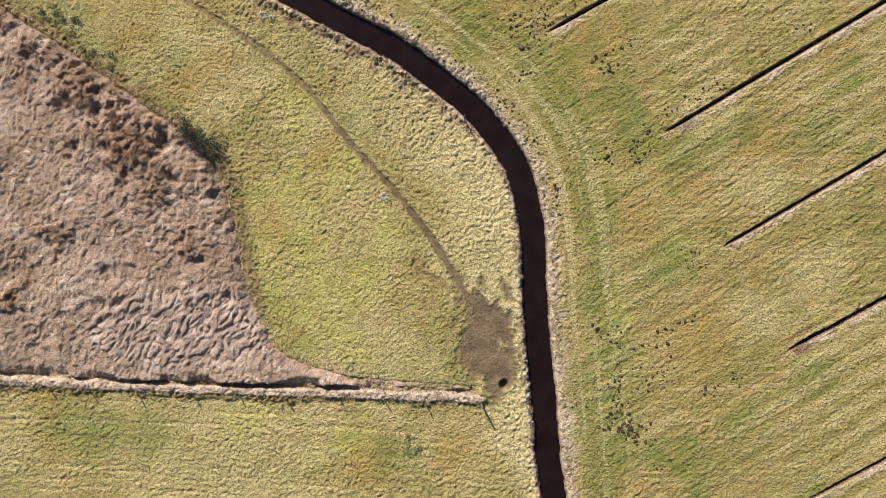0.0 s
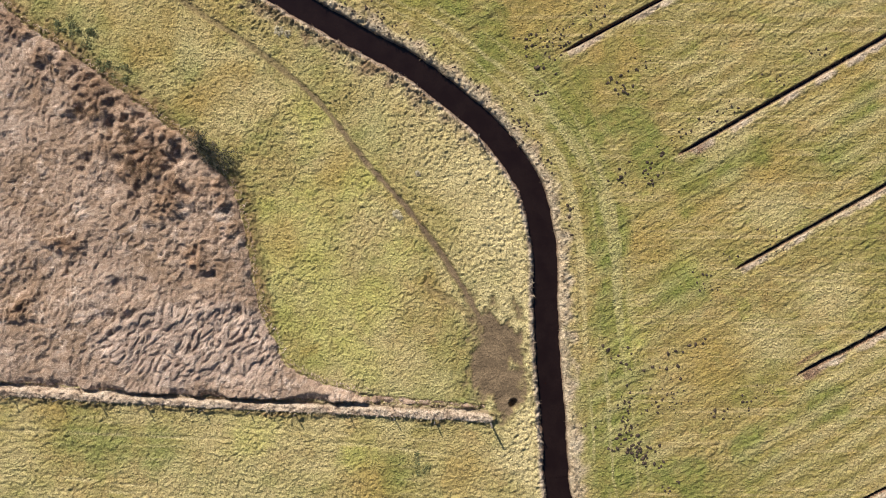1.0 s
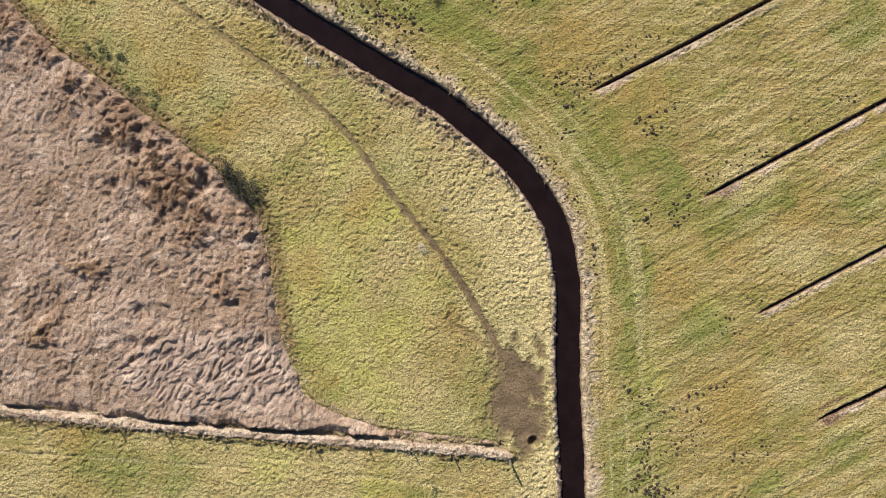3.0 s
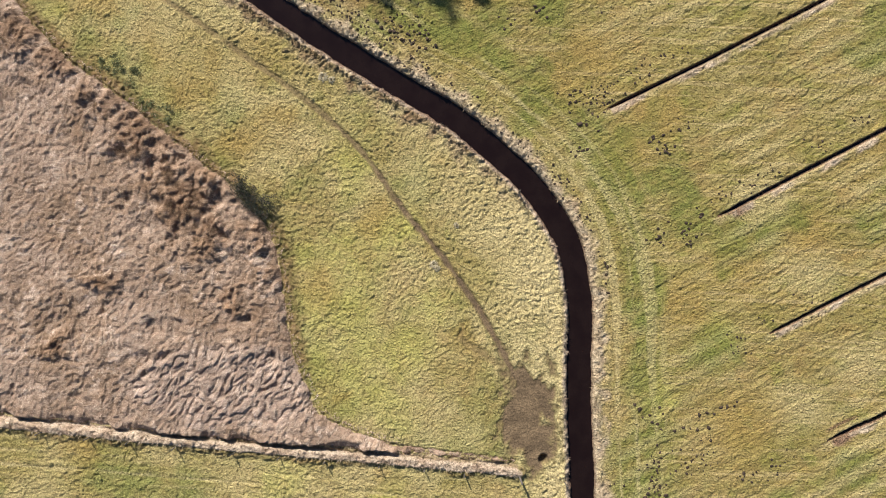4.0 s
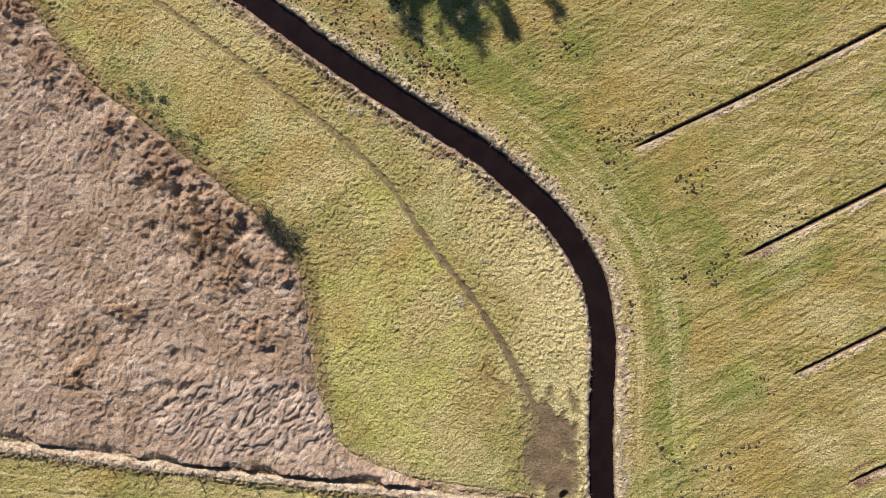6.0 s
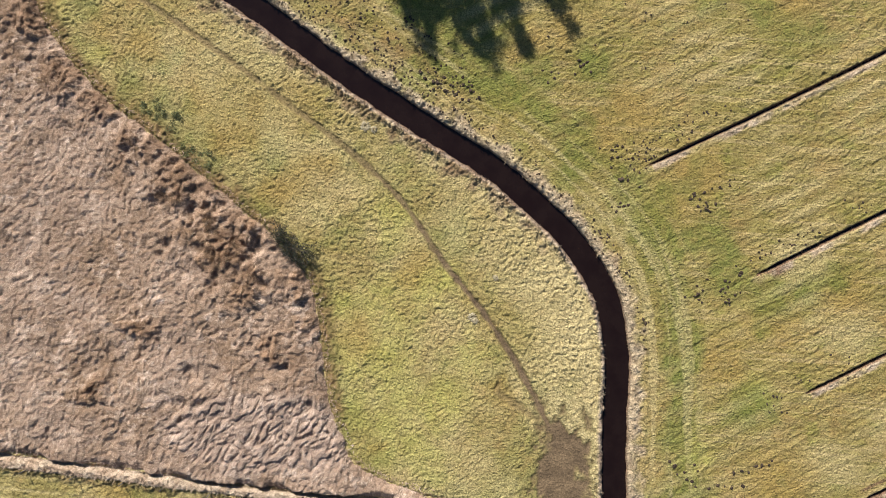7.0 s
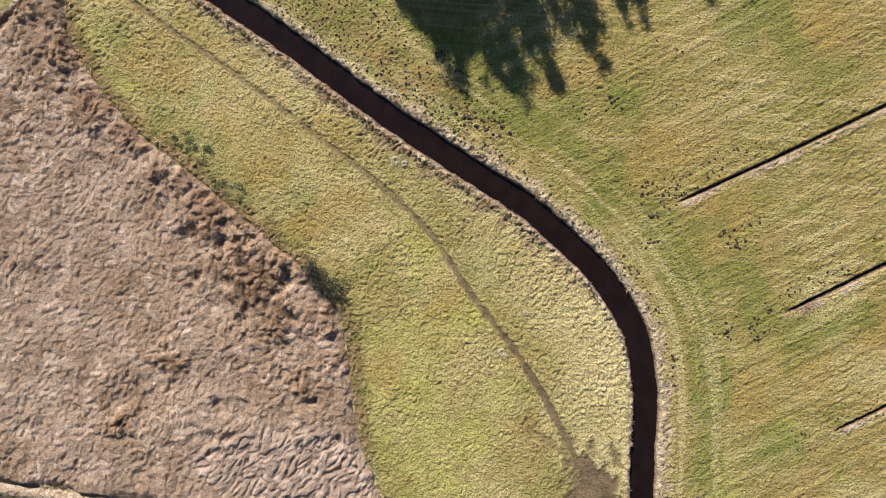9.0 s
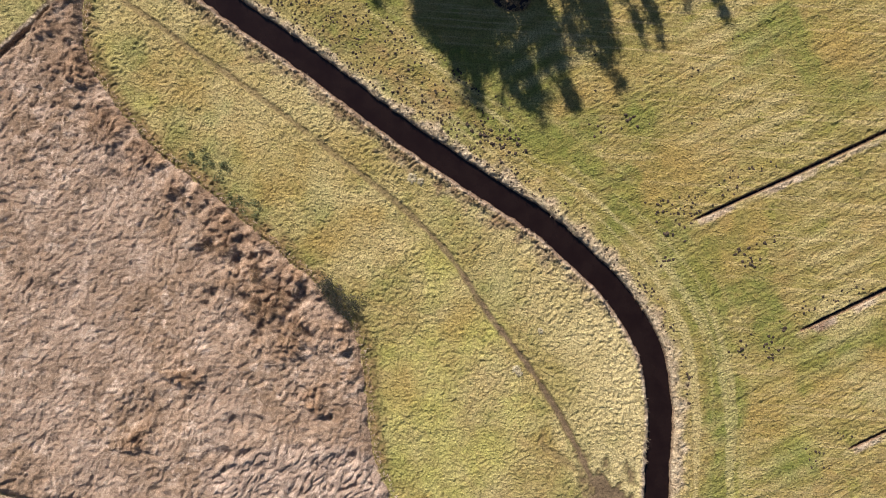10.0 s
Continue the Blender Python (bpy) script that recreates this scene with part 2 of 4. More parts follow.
TRACK = smooth_line([(-60, 46), (-35.41, 29.23), (-32.02, 27.04), (-29.47, 25.4), (-26.09, 23.42), (-23.13, 21.61), (-20.59, 19.97), (-17.61, 17.96), (-15.05, 16.3),
                     (-13.0, 14.84), (-11.0, 13.26), (-9.41, 11.73), (-8.02, 10.09), (-7.03, 8.66), (-5.45, 6.81), (-3.48, 4.56), (-2.3, 3.14),
                     (-1.12, 1.51), (-0.14, 0.09), (0.83, -1.53), (1.41, -2.55), (2.19, -3.96)])
SPUR = smooth_line([(-1.9, -0.4), (-1.75, -1.3), (-1.0, -1.9), (0.2, -2.5), (1.2, -3.3)])
MUD = smooth_line([(1.22, -1.94), (2.0, -2.9), (2.82, -2.37), (3.4, -3.4), (4.4, -3.2), (4.64, -5.2), (4.73, -7.2), (5.29, -8.8), (4.87, -9.99), (3.47, -10.3), (2.68, -9.56), (1.11, -8.33), (0.94, -6.34), (1.49, -4.75), (1.28, -3.14), (1.22, -1.94)])
WHEELS = [smooth_line(w) for w in ([(-70, -8.6), (-31.41, -10.43), (-25.38, -10.77), (-19.36, -11.15), (-14.15, -11.31), (-7.35, -11.78)], [(-70, -9.8), (-31.42, -11.47), (-26.59, -11.63), (-19.37, -11.98), (-14.16, -12.19), (-6.56, -12.47), (0.5, -13.3)],
                                   [(-70, -8.5), (-31.44, -14.18), (-27.43, -14.76), (-23.42, -15.22), (-18.21, -15.63), (-9, -16.2)], [(-70, -10.5), (-31.45, -15.3), (-25.43, -15.71), (-19.42, -15.96), (-12.21, -16.32), (-4, -16.9)],
                                   [(-70, -11.5), (-31.45, -16.09), (-25.43, -16.35), (-21.03, -16.58), (-14.62, -16.99)])]
POOL = (-6.1, 30.6)
# dark gaps in the reed bed and its brown standing stalks: x, y, radius
GAPS = [(-26.21, 10.97, 0.7), (-23.39, 11.72, 0.6), (-23.8, 10.32, 0.8), (-22.9, 10.5, 0.4), (-21.99, 10.69, 0.55), (-20.61, 8.25, 0.4), (-19.3, 7.9, 0.75), (-19.7, 7.1, 0.6), (-22.45, 5.28, 0.5), (-21.65, 5.26, 0.5), (-18.64, 5.21, 0.55), (-25.84, 7.67, 0.5),
        (-23.92, -1.09, 0.6), (-22.32, -1.04, 0.7), (-24.54, -3.28, 0.7), (-22.94, -3.1, 0.5), (-23.75, -4.29, 0.5), (-17.31, -0.81, 0.45), (-15.7, -2.7, 0.7)]
STALKS = [(-25.69, 11.51, 1.5), (-23.31, 9.07, 1.7), (-21.73, 7.64, 1.8), (-19.72, 8.8, 1.0), (-20.16, 5.21, 1.5), (-22.93, 6.86, 1.3), (-24.88, 12.5, 1.2), (-28.5, 14.3, 1.3), (-27.0, 1.5, 1.3), (-30.2, -3.0, 1.2), (-17.5, 1.0, 1.2), (-34.0, 19.0, 1.6), (-36.3, 22.5, 1.4)]
LUSH = smooth_line([(9.5, -60), (10.9, -17.0), (11.05, -10.49), (11.21, -2.52), (10.56, 4.31), (9.08, 10.37), (5.16, 15.29), (-1.5, 19.8), (-16, 29.5), (-40, 47)])

# patches of the meadow: x, y, radius
OCHRE = [(-17.47, 12.49, 2.2), (-21.07, 15.81, 2.0), (-12.36, 1.91, 2.0), (-8.26, 7.47, 1.6), (4.38, 16.93, 2.4), (9.52, 12.38, 2.4), (14.1, 1.44, 2.4), (16.97, 4.59, 2.4),
         (18.7, -6.64, 2.8), (0.6, -14.3, 2.0), (-5.41, -15.39, 2.0), (28.39, 13.63, 2.4), (-10.46, -5.74, 0.9), (-1.57, -1.09, 1.0), (11.59, 15.17, 2.0), (22.23, 7.31, 2.0),
         (-28.19, -9.84, 2.0), (-1.83, 23.57, 1.8), (1.29, 25.42, 1.6), (-2.35, 19.47, 1.6), (6.61, 18.91, 2.0), (17.33, 28.63, 2.4), (-18.77, 11.82, 1.6), (-22.28, 15.6, 1.6), (-20.4, 18.2, 1.5), (-24.6, 18.0, 1.6), (-28.4, 21.3, 1.6), (-31.4, 23.4, 1.4), (-15.8, 14.0, 1.6)]
GREEN = [(-24.19, -12.3, 2.4), (-20.99, -13.15, 2.0), (-26.59, -11.66, 2.0), (-25.13, 14.67, 2.4), (27.05, 8.02, 1.8), (16.03, -1.4, 2.2), (12.31, -7.33, 2.0), (11.43, -11.29, 2.4),
         (12.56, -14.09, 2.0), (-5.41, 9.84, 1.6), (-3.39, -14.23, 1.6), (29.15, 12.0, 1.6), (2.74, 15.34, 2.0), (-40.87, 26.8, 2.4), (-4.36, 25.01, 2.8),
         (-7.99, 24.74, 2.4), (3.13, 22.31, 1.6), (-0.45, 21.24, 1.6), (11.26, 28.19, 2.0), (-19.69, 24.29, 1.2), (-26.41, 16.92, 2.0), (-23.3, 13.1, 1.6), (-29.5, 19.2, 1.4), (-18.2, 14.6, 1.4), (-14.0, 9.0, 1.4), (-33.2, 24.6, 1.2), (-26.6, 20.4, 1.2)]
VIVID = [(-12.39, 0.3, 2.6), (-12.44, -3.31, 2.6), (-9.56, 1.06, 2.8), (-8.84, -4.57, 3.0), (-6.46, -6.21, 2.4), (-10.32, 4.29, 2.4), (-9.0, -1.6, 2.6), (-13.2, 3.6, 1.6), (-5.6, -2.6, 2.2), (16.06, -0.2, 1.6), (-10.23, 10.33, 2.0), (-7.2, 6.0, 2.2), (-4.4, 1.2, 1.8),
         (-14.15, -11.67, 2.0), (-6.57, -12.99, 1.6), (12.76, -4.94, 1.6), (-34.6, 24.3, 1.3), (-31.5, 21.0, 1.2)]
PALE = [(-5.37, 11.86, 2.0), (-13.43, 12.82, 1.6), (2.87, 0.43, 2.4), (3.34, 4.04, 2.0), (1.79, 7.28, 1.6), (-3.26, -6.26, 2.0), (-0.89, -8.3, 1.6), (-7.29, -7.79, 1.6),
        (-19.41, -15.17, 2.4), (-11.41, -15.69, 2.4), (-4.14, -11.04, 2.0), (21.93, -5.1, 2.4), (26.78, -1.99, 2.4), (19.08, 9.38, 2.0), (22.95, 4.08, 2.0), (-3.89, 3.85, 0.5), (-12.28, 16.93, 0.6)]


def patches_of(spots, x, y, k):
    """From 0 to 1: how far a place lies within ragged patches."""
    wx, wy = x + 2.2 * (fbm(x, y, 1.8, 3, k) - 0.5), y + 2.2 * (fbm(x, y, 1.8, 3, k + 40) - 0.5)
    total = np.zeros(np.shape(x))
    for px, py, r in spots:
        total = np.maximum(total, step(1.35, 0.25, np.hypot(wx - px, wy - py) / r))
    return total


# ---- ground ----
def spaced(low, high, fine, far):
    """Even steps between low and high, growing ones out to far."""
    mid = np.arange(low, high + fine / 2, fine)
    out, s, v = [], fine, 0.0
    while v < far:
        s *= 1.5
        v += s
        out.append(v)
    return np.concatenate([low - np.array(out[::-1]), mid, mid[-1] + np.array(out)])


FINE = 0.075
gx, gy = spaced(-45, 33.5, FINE, 1500), spaced(-19, 33.5, FINE, 1500)
X, Y = np.meshgrid(gx, gy)
ds, side, sa = away(X, Y, STREAM)
west = side < 0
DITCH_D = [away(X, Y, d) for d in DITCHES]
dl, _, _ = away(X, Y, LOW_DITCH)
dd, _, _ = away(X, Y, DRY_STRIP)
df, _, _ = away(X, Y, FAR_DITCH)
dt, _, ta = away(X, Y, TRACK)
dp = away(X, Y, SPUR)[0]
dlush = away(X, Y, LUSH)[0]
in_reed = inside(X, Y, REEDS)
dm = away(X, Y, MUD)[0]

uneven = fbm(X, Y, 9, 2, 1)
wobble = 0.16 * (fbm(X, Y, 0.55, 3, 11) - 0.5)
right_field = (~west) & (ds > 2.2)
# mown swaths that follow the field's ditches
swath = 0.5 + 0.5 * np.sin((-0.495 * X + 0.869 * Y) * 2 * math.pi / 1.45 + 1.6 * fbm(X, Y, 5, 2, 21))
low_field = west & (Y < -9.6 - 0.03 * X) & ~in_reed
rows_low = 0.5 + 0.5 * np.sin((0.03 * X + Y) * 2 * math.pi / 0.95 + 1.4 * fbm(X, Y, 6, 2, 22))

def clumps(x, y):
    """Tufted relief from 0 to 1 with steep little flanks."""
    u, v = 0.8 * x + 0.6 * y, 0.8 * y - 0.6 * x
    wx, wy = x + 0.12 * value_noise(u / 0.3, v / 0.3, 5), y + 0.12 * value_noise(v / 0.3, u / 0.3, 6)
    return 0.55 * humps(wx, wy, 0.27, 7) * (0.35 + 0.65 * value_noise(u / 0.5, v / 0.5, 2)) + 0.35 * step(0.3, 0.7, value_noise(u / 0.165, v / 0.165, 3)) + 0.4 * value_noise(x / 0.09, y / 0.09, 4)


along, across = 0.869 * X + 0.495 * Y, -0.495 * X + 0.869 * Y
clump = np.where(right_field & (ds > 3.5), clumps(along * 0.72, across), np.where(low_field, clumps(X * 0.85, Y), clumps(X, Y)))
rough = 0.095 + 0.09 * step(0.2, 0.75, fbm(X, Y, 3, 3, 31)) + 0.03 * step(7, 3, ds) * west
rough = np.where(right_field, 0.055 + 0.075 * step(0.25, 0.75, fbm(X, Y, 2.5, 3, 32)), rough)
H = 0.10 * (uneven - 0.5) + rough * clump
H += np.where(right_field, (0.02 * swath + 0.03 * step(0.4, 0.65, value_noise(along / 3.5 + 5, across / 0.22, 24))) * step(2.5, 6, ds), 0) + np.where(low_field, 0.022 * rows_low * step(0.35, 0.7, fbm(X * 0.4, Y, 1.6, 2, 23)), 0)

wheel = np.zeros(X.shape)
for k, line in enumerate(WHEELS):
    wheel = np.maximum(wheel, step(0.17, 0.05, away(X, Y, line)[0] + wobble) * step(0.3, 0.6, fbm(X * 0.35, Y, 1.5, 2, 26 + k)))
H -= 0.04 * wheel
bare = np.maximum((0.66 + 0.34 * step(0, 16, ta - 52)) * step(0.33, 0.10, dt + 1.6 * wobble) * step(-0.1, 0.45, fbm(X, Y, 0.9, 3, 41)), 0.45 * step(0.42, 0.08, dp + 2 * wobble) * step(0.2, 0.6, fbm(X, Y, 0.7, 2, 8)))
deep_in = np.where(inside(X, Y, MUD), dm, -dm) + 2.6 * (fbm(X * 1.3, Y * 0.9, 0.9, 4, 9) - 0.5) + 0.7 * (fbm(X, Y, 0.25, 2, 10) - 0.5)
mud = step(-0.7, 0.55, deep_in)
bare = np.maximum(bare, mud)
H = H * (1 - 0.7 * bare) - 0.05 * np.clip(bare, 0, 1)
hole = np.hypot((X - 4.36) / 0.34, (Y + 9.66) / 0.42)
H -= 0.45 * step(1.15, 0.55, hole)

# the stream's bed and its worn banks
edge = ds + np.where(west, 0.06, 0.0) + wobble * np.where(west, 1.5, 1.2)
H = np.where(edge < 1.25, H * step(0.75, 1.25, edge), H) - 0.95 * step(np.where(west, 0.98, 0.93), np.where(west, 0.64, 0.74), edge)
H += np.where(west, 0.11, 0.07) * step(1.7, 1.15, edge) * step(0.9, 1.1, edge) * (0.4 + clump)
H -= np.where(west, 0.10, 0.05) * step(1.35, 0.95, edge)
earth = step(np.where(west, 1.14, 1.0), np.where(west, 0.93, 0.86), edge) * 0.9
wet = np.zeros(X.shape)
for (d, s, a), w in zip(DITCH_D, (0.085, 0.105, 0.085, 0.125, 0.085)):
    half = w * step(-0.6, 1.8, a) + 0.35 * wobble
    e = d - half
    H -= 0.34 * step(0.07, -0.05, e) * step(-0.1, 0.5, a)
    H += 0.035 * step(1.1, 0.2, e) * step(0.0, 0.2, e) * clump
    wet = np.maximum(wet, step(0.12, 0.02, e))
    # turned earth on the lower side of the ditch's head
    worn = step(0.95, 0.45, d + 2.5 * wobble) * (s < 0) * step(-0.2, 0.4, a) * step(2.6, 1.3, a) * step(0.2, 0.5, fbm(X, Y, 0.5, 2, 15)) * (w > 0.1)
    earth = np.maximum(earth, 0.9 * worn)
    H -= 0.10 * worn * clump
    wet = np.maximum(wet, (w == 0.125) * step(0.17, 0.05, np.abs(d - 0.62 - 0.1 * np.sin(a))) * (s > 0) * step(0.0, 0.6, a) * step(3.2, 2.0, a) * 0.8)
earth = np.maximum(earth, wet)
H -= 0.26 * step(0.20, 0.04, dl + 1.3 * wobble + 0.3 * (fbm(X, Y, 1.3, 2, 12) - 0.5)) * step(0.2, 0.5, fbm(X, Y, 1.2, 2, 13)) + 0.28 * step(0.24, 0.05, df + 1.6 * wobble)
earth = np.maximum(earth, 0.8 * step(0.25, 0.08, df + 1.6 * wobble))
pool = np.hypot((X - POOL[0]) / 1.6, (Y - POOL[1]) / 1.2) + 1.4 * wobble + 0.9 * (fbm(X, Y, 1.1, 2, 14) - 0.5)
H -= 0.3 * step(1.2, 0.7, pool)
earth = np.maximum(earth, 0.8 * step(1.0, 0.8, pool))
mound = step(0.34, 0.18, dd + wobble)
H += 0.24 * mound * (0.45 + fbm(X, Y, 0.3, 2, 51))
# tufted band south of the dry strip, where the strip's shade falls
shaded_foot = step(0.85, 0.4, dd + 3 * wobble) * step(0.26, 0.4, dd) * low_field * step(0.35, 0.6, fbm(X, Y, 2.5, 2, 52))
H = np.where(in_reed, H - 0.10, H)

# what grows where
far_e = away(X, Y, REED_EDGE)[0]
sedge_and_shade = np.where(~in_reed & west, step(1.35, 0.4, far_e + 1.3 * (fbm(X, Y, 0.8, 2, 27) - 0.5)) * step(0.5, 3.0, Y + 6 + 0 * X), 0)
# shade below the dry strip, put into the colour with the sedge's tone
sedge_and_shade = np.maximum(sedge_and_shade, 0.9 * shaded_foot)
sedge_and_shade = np.maximum(sedge_and_shade, 0.6 * ~west * step(1.5, 2.2, ds) * step(7.0, 4.0, ds + 2 * fbm(X, Y, 2, 2, 20)) * step(-3, -8, X) * step(0.3, 0.6, fbm(X, Y, 1.1, 3, 29)))
H += 0.09 * sedge_and_shade * clump + 0.12 * shaded_foot * clump
worn_bank = np.where(west, step(2.3, 1.3, edge + 1.6 * (fbm(X, Y, 0.7, 2, 17) - 0.5)) * step(7, 11, Y), 0)
sedge_and_shade = np.maximum(sedge_and_shade, 0.85 * worn_bank * step(1.15, 1.35, edge) * step(0.25, 0.55, fbm(X, Y, 0.8, 2, 19)))
H += 0.07 * worn_bank * clump * step(0.95, 1.15, edge)
earth = np.maximum(earth, 0.5 * worn_bank * step(0.3, 0.6, fbm(X, Y, 0.5, 2, 18)))
lush = step(2.0, 0.6, dlush + 3 * (fbm(X, Y, 2.2, 3, 61) - 0.5)) * (0.5 + 0.5 * fbm(X, Y, 3.5, 2, 62)) * ~west
lush = np.maximum(lush, step(0.62, 0.78, fbm(X, Y, 5.5, 3, 63)) * np.where(west, 0.35, 0.75))
lush = np.maximum(lush, np.where(~in_reed & west, step(2.4, 0.3, far_e) * 0.75 * step(0.25, 0.6, fbm(X, Y, 2.4, 2, 64)), 0))
dry = 0.85 * step(1.75, 1.15, edge) + 0.5 * step(3.2, 1.6, edge) * fbm(X, Y, 1.3, 3, 71)
dry = np.where(west, dry + 0.55 * step(6.5, 2.0, ds + 2 * (fbm(X, Y, 3, 2, 72) - 0.5)) * step(9.5, 5.5, Y) * step(-12, -7, Y + 6), dry)
for (d, s, a) in DITCH_D:
    dry = np.maximum(dry, 0.75 * step(0.85, 0.25, d + 2 * wobble) * (s < 0) * (0.4 + 0.6 * fbm(X, Y, 1.5, 2, 73)))
dry = np.maximum(dry + np.where(west, 0.14 + 0.4 * step(0.3, 0.7, fbm(X, Y, 3.0, 3, 78)), 0), 0.5 * patches_of(PALE, X, Y, 76))
lush = np.maximum(lush, 0.8 * patches_of(GREEN, X, Y, 66))
lush = np.maximum(lush, 0.8 * step(-1.0, -0.1, deep_in))
track_lines = step(0.5, 0.68, fbm(ds * 1.7 + 0.4 * fbm(X, Y, 0.5, 2, 28), sa * 0.09, 0.8, 3, 25)) * step(1.6, 2.4, ds) * step(7.5, 4.5, ds) * ~west
dry = np.maximum(dry, 0.5 * track_lines)
ochre, vivid = patches_of(OCHRE, X, Y, 67) * ~in_reed, patches_of(VIVID, X, Y, 68) * ~in_reed
ochre = np.maximum(ochre, 0.42 * west * ~in_reed * step(10, 18, Y) * step(0.3, 0.6, fbm(X, Y, 2.5, 3, 69)))
dry = np.maximum(dry, np.maximum(mound, 0.9 * step(0.6, 0.36, df)))
dry = np.maximum(dry, np.where(right_field, 0.45 * swath * step(0.4, 0.75, fbm(X, Y, 6, 2, 74)), 0))
dry = np.maximum(dry, 0.7 * wheel)
dry = np.where(low_field, np.maximum(dry, 0.6 * step(0.75, 1.0, rows_low) * fbm(X, Y, 4, 2, 75)), dry)
dry = np.where(in_reed, 0.6, np.clip(dry, 0, 1)) * (1 - bare)
lush = np.where(in_reed, 0.0, np.clip(lush, 0, 1)) * (1 - bare)
dry = dry * (1 - 0.65 * ochre) * (1 - 0.4 * vivid)

straw = np.maximum(mound, np.where(west, step(1.45, 1.1, edge), 0.7 * step(np.where(X < -6, 1.7, 2.1), 1.2, edge + 1.5 * (fbm(X, Y, 0.9, 2, 77) - 0.5))))
for (d, s, a), w in zip(DITCH_D, (0.12, 0.145, 0.12, 0.125, 0.12)):
    straw = np.maximum(straw, 0.85 * step(0.55, 0.3, d - w + 2 * wobble) * (s < 0) * (a > 0.2) * step(0.25, 0.6, fbm(X, Y, 1.4, 2, 16)))
straw = np.maximum(np.maximum(straw, 0.4 * worn_bank), step(0.75, 0.55, dl + dd) * (X < 2.6))
straw = np.clip(np.maximum(straw, 0.9 * step(0.6, 0.36, df)), 0, 1) * (1 - bare)

mown = right_field * step(3.0, 6.5, ds) * (1 - 0.6 * lush)


def grid_mesh(name, x, y, z, keep, marks, mats):
    """A sheet over the cells of a grid that are kept, with its marks (name: values) on the points."""
    ny, nx = z.shape
    n = np.arange(ny * nx).reshape(ny, nx)
    quads = np.stack([n[:-1, :-1], n[:-1, 1:], n[1:, 1:], n[1:, :-1]], -1)[keep]
    used, faces = np.unique(quads.ravel(), return_inverse=True)
    verts = np.stack([x.ravel(), y.ravel(), z.ravel()], -1)[used]
    return solid(name, verts, faces.reshape(-1, 4), {k: v.ravel()[used] for k, v in marks.items()}, mats, True)


def solid(name, verts, faces, marks, mats, smooth=False, index=None):
    """A mesh from arrays: points, faces that all have as many corners, marks on the points, materials."""
    me = bpy.data.meshes.new(name)
    k = faces.shape[1]
    me.vertices.add(len(verts))
    me.vertices.foreach_set("co", np.ascontiguousarray(verts, np.float32).ravel())
    me.loops.add(faces.size)
    me.loops.foreach_set("vertex_index", np.ascontiguousarray(faces, np.int32).ravel())
    me.polygons.add(len(faces))
    me.polygons.foreach_set("loop_start", np.arange(len(faces), dtype=np.int32) * k)
    me.polygons.foreach_set("use_smooth", np.full(len(faces), smooth))
    if index is not None:
        me.polygons.foreach_set("material_index", np.ascontiguousarray(index, np.int32))
    for m in mats:
        me.materials.append(m)
    for key, values in marks.items():
        me.attributes.new(key, "FLOAT", "POINT").data.foreach_set("value", np.ascontiguousarray(values, np.float32))
    me.update()
    me.validate()
    return me

# ---- ground, water ----
ground = new("ground", grid_mesh("ground", X, Y, H, np.ones((len(gy) - 1, len(gx) - 1), bool),
                                 {"lush": lush, "dry": dry, "bare": bare, "earth": earth, "ochre": ochre, "vivid": vivid, "straw": straw, "sedge_and_shade": sedge_and_shade, "mown": mown}, [GRASS]))
tagged(ground, "yellow-green tussocky winter meadow with mown fields", "ground", kind="structure")


def ribbon(name, line, half, z, label):
    """A level strip of water along a line."""
    d = np.gradient(line, axis=0)
    d /= np.hypot(*d.T)[:, None]
    n = np.stack([-d[:, 1], d[:, 0]], -1) * half
    verts = np.zeros((2 * len(line), 3))
    verts[0::2, :2], verts[1::2, :2], verts[:, 2] = line + n, line - n, z
    i = np.arange(len(line) - 1) * 2
    ob = new(name, solid(name, verts, np.stack([i + 1, i + 3, i + 2, i], -1), {}, [WATER], True))
    return tagged(ob, label, "water", kind="structure")


ribbon("stream_water", STREAM, 1.0, -0.28, "still dark peaty water filling the winding stream")
for d in DITCHES:
    ribbon("ditch_water", d, 0.3, -0.22, "dark water in a narrow straight field ditch")
ribbon("pool_water", np.stack([POOL[0] + np.linspace(-2, 2, 8), np.full(8, POOL[1])], -1), 1.7, -0.2, "dark shaded pool between the trees")


def sample(grid, x, y):
    """The grid's value at places on the plan."""
    i, j = np.clip(np.searchsorted(gx, x), 1, len(gx) - 1), np.clip(np.searchsorted(gy, y), 1, len(gy) - 1)
    u, v = (x - gx[i - 1]) / (gx[i] - gx[i - 1]), (y - gy[j - 1]) / (gy[j] - gy[j - 1])
    return (grid[j - 1, i - 1] * (1 - u) + grid[j - 1, i] * u) * (1 - v) + (grid[j, i - 1] * (1 - u) + grid[j, i] * u) * v


def ground_z(x, y):
    return float(sample(H, np.array([x]), np.array([y]))[0])


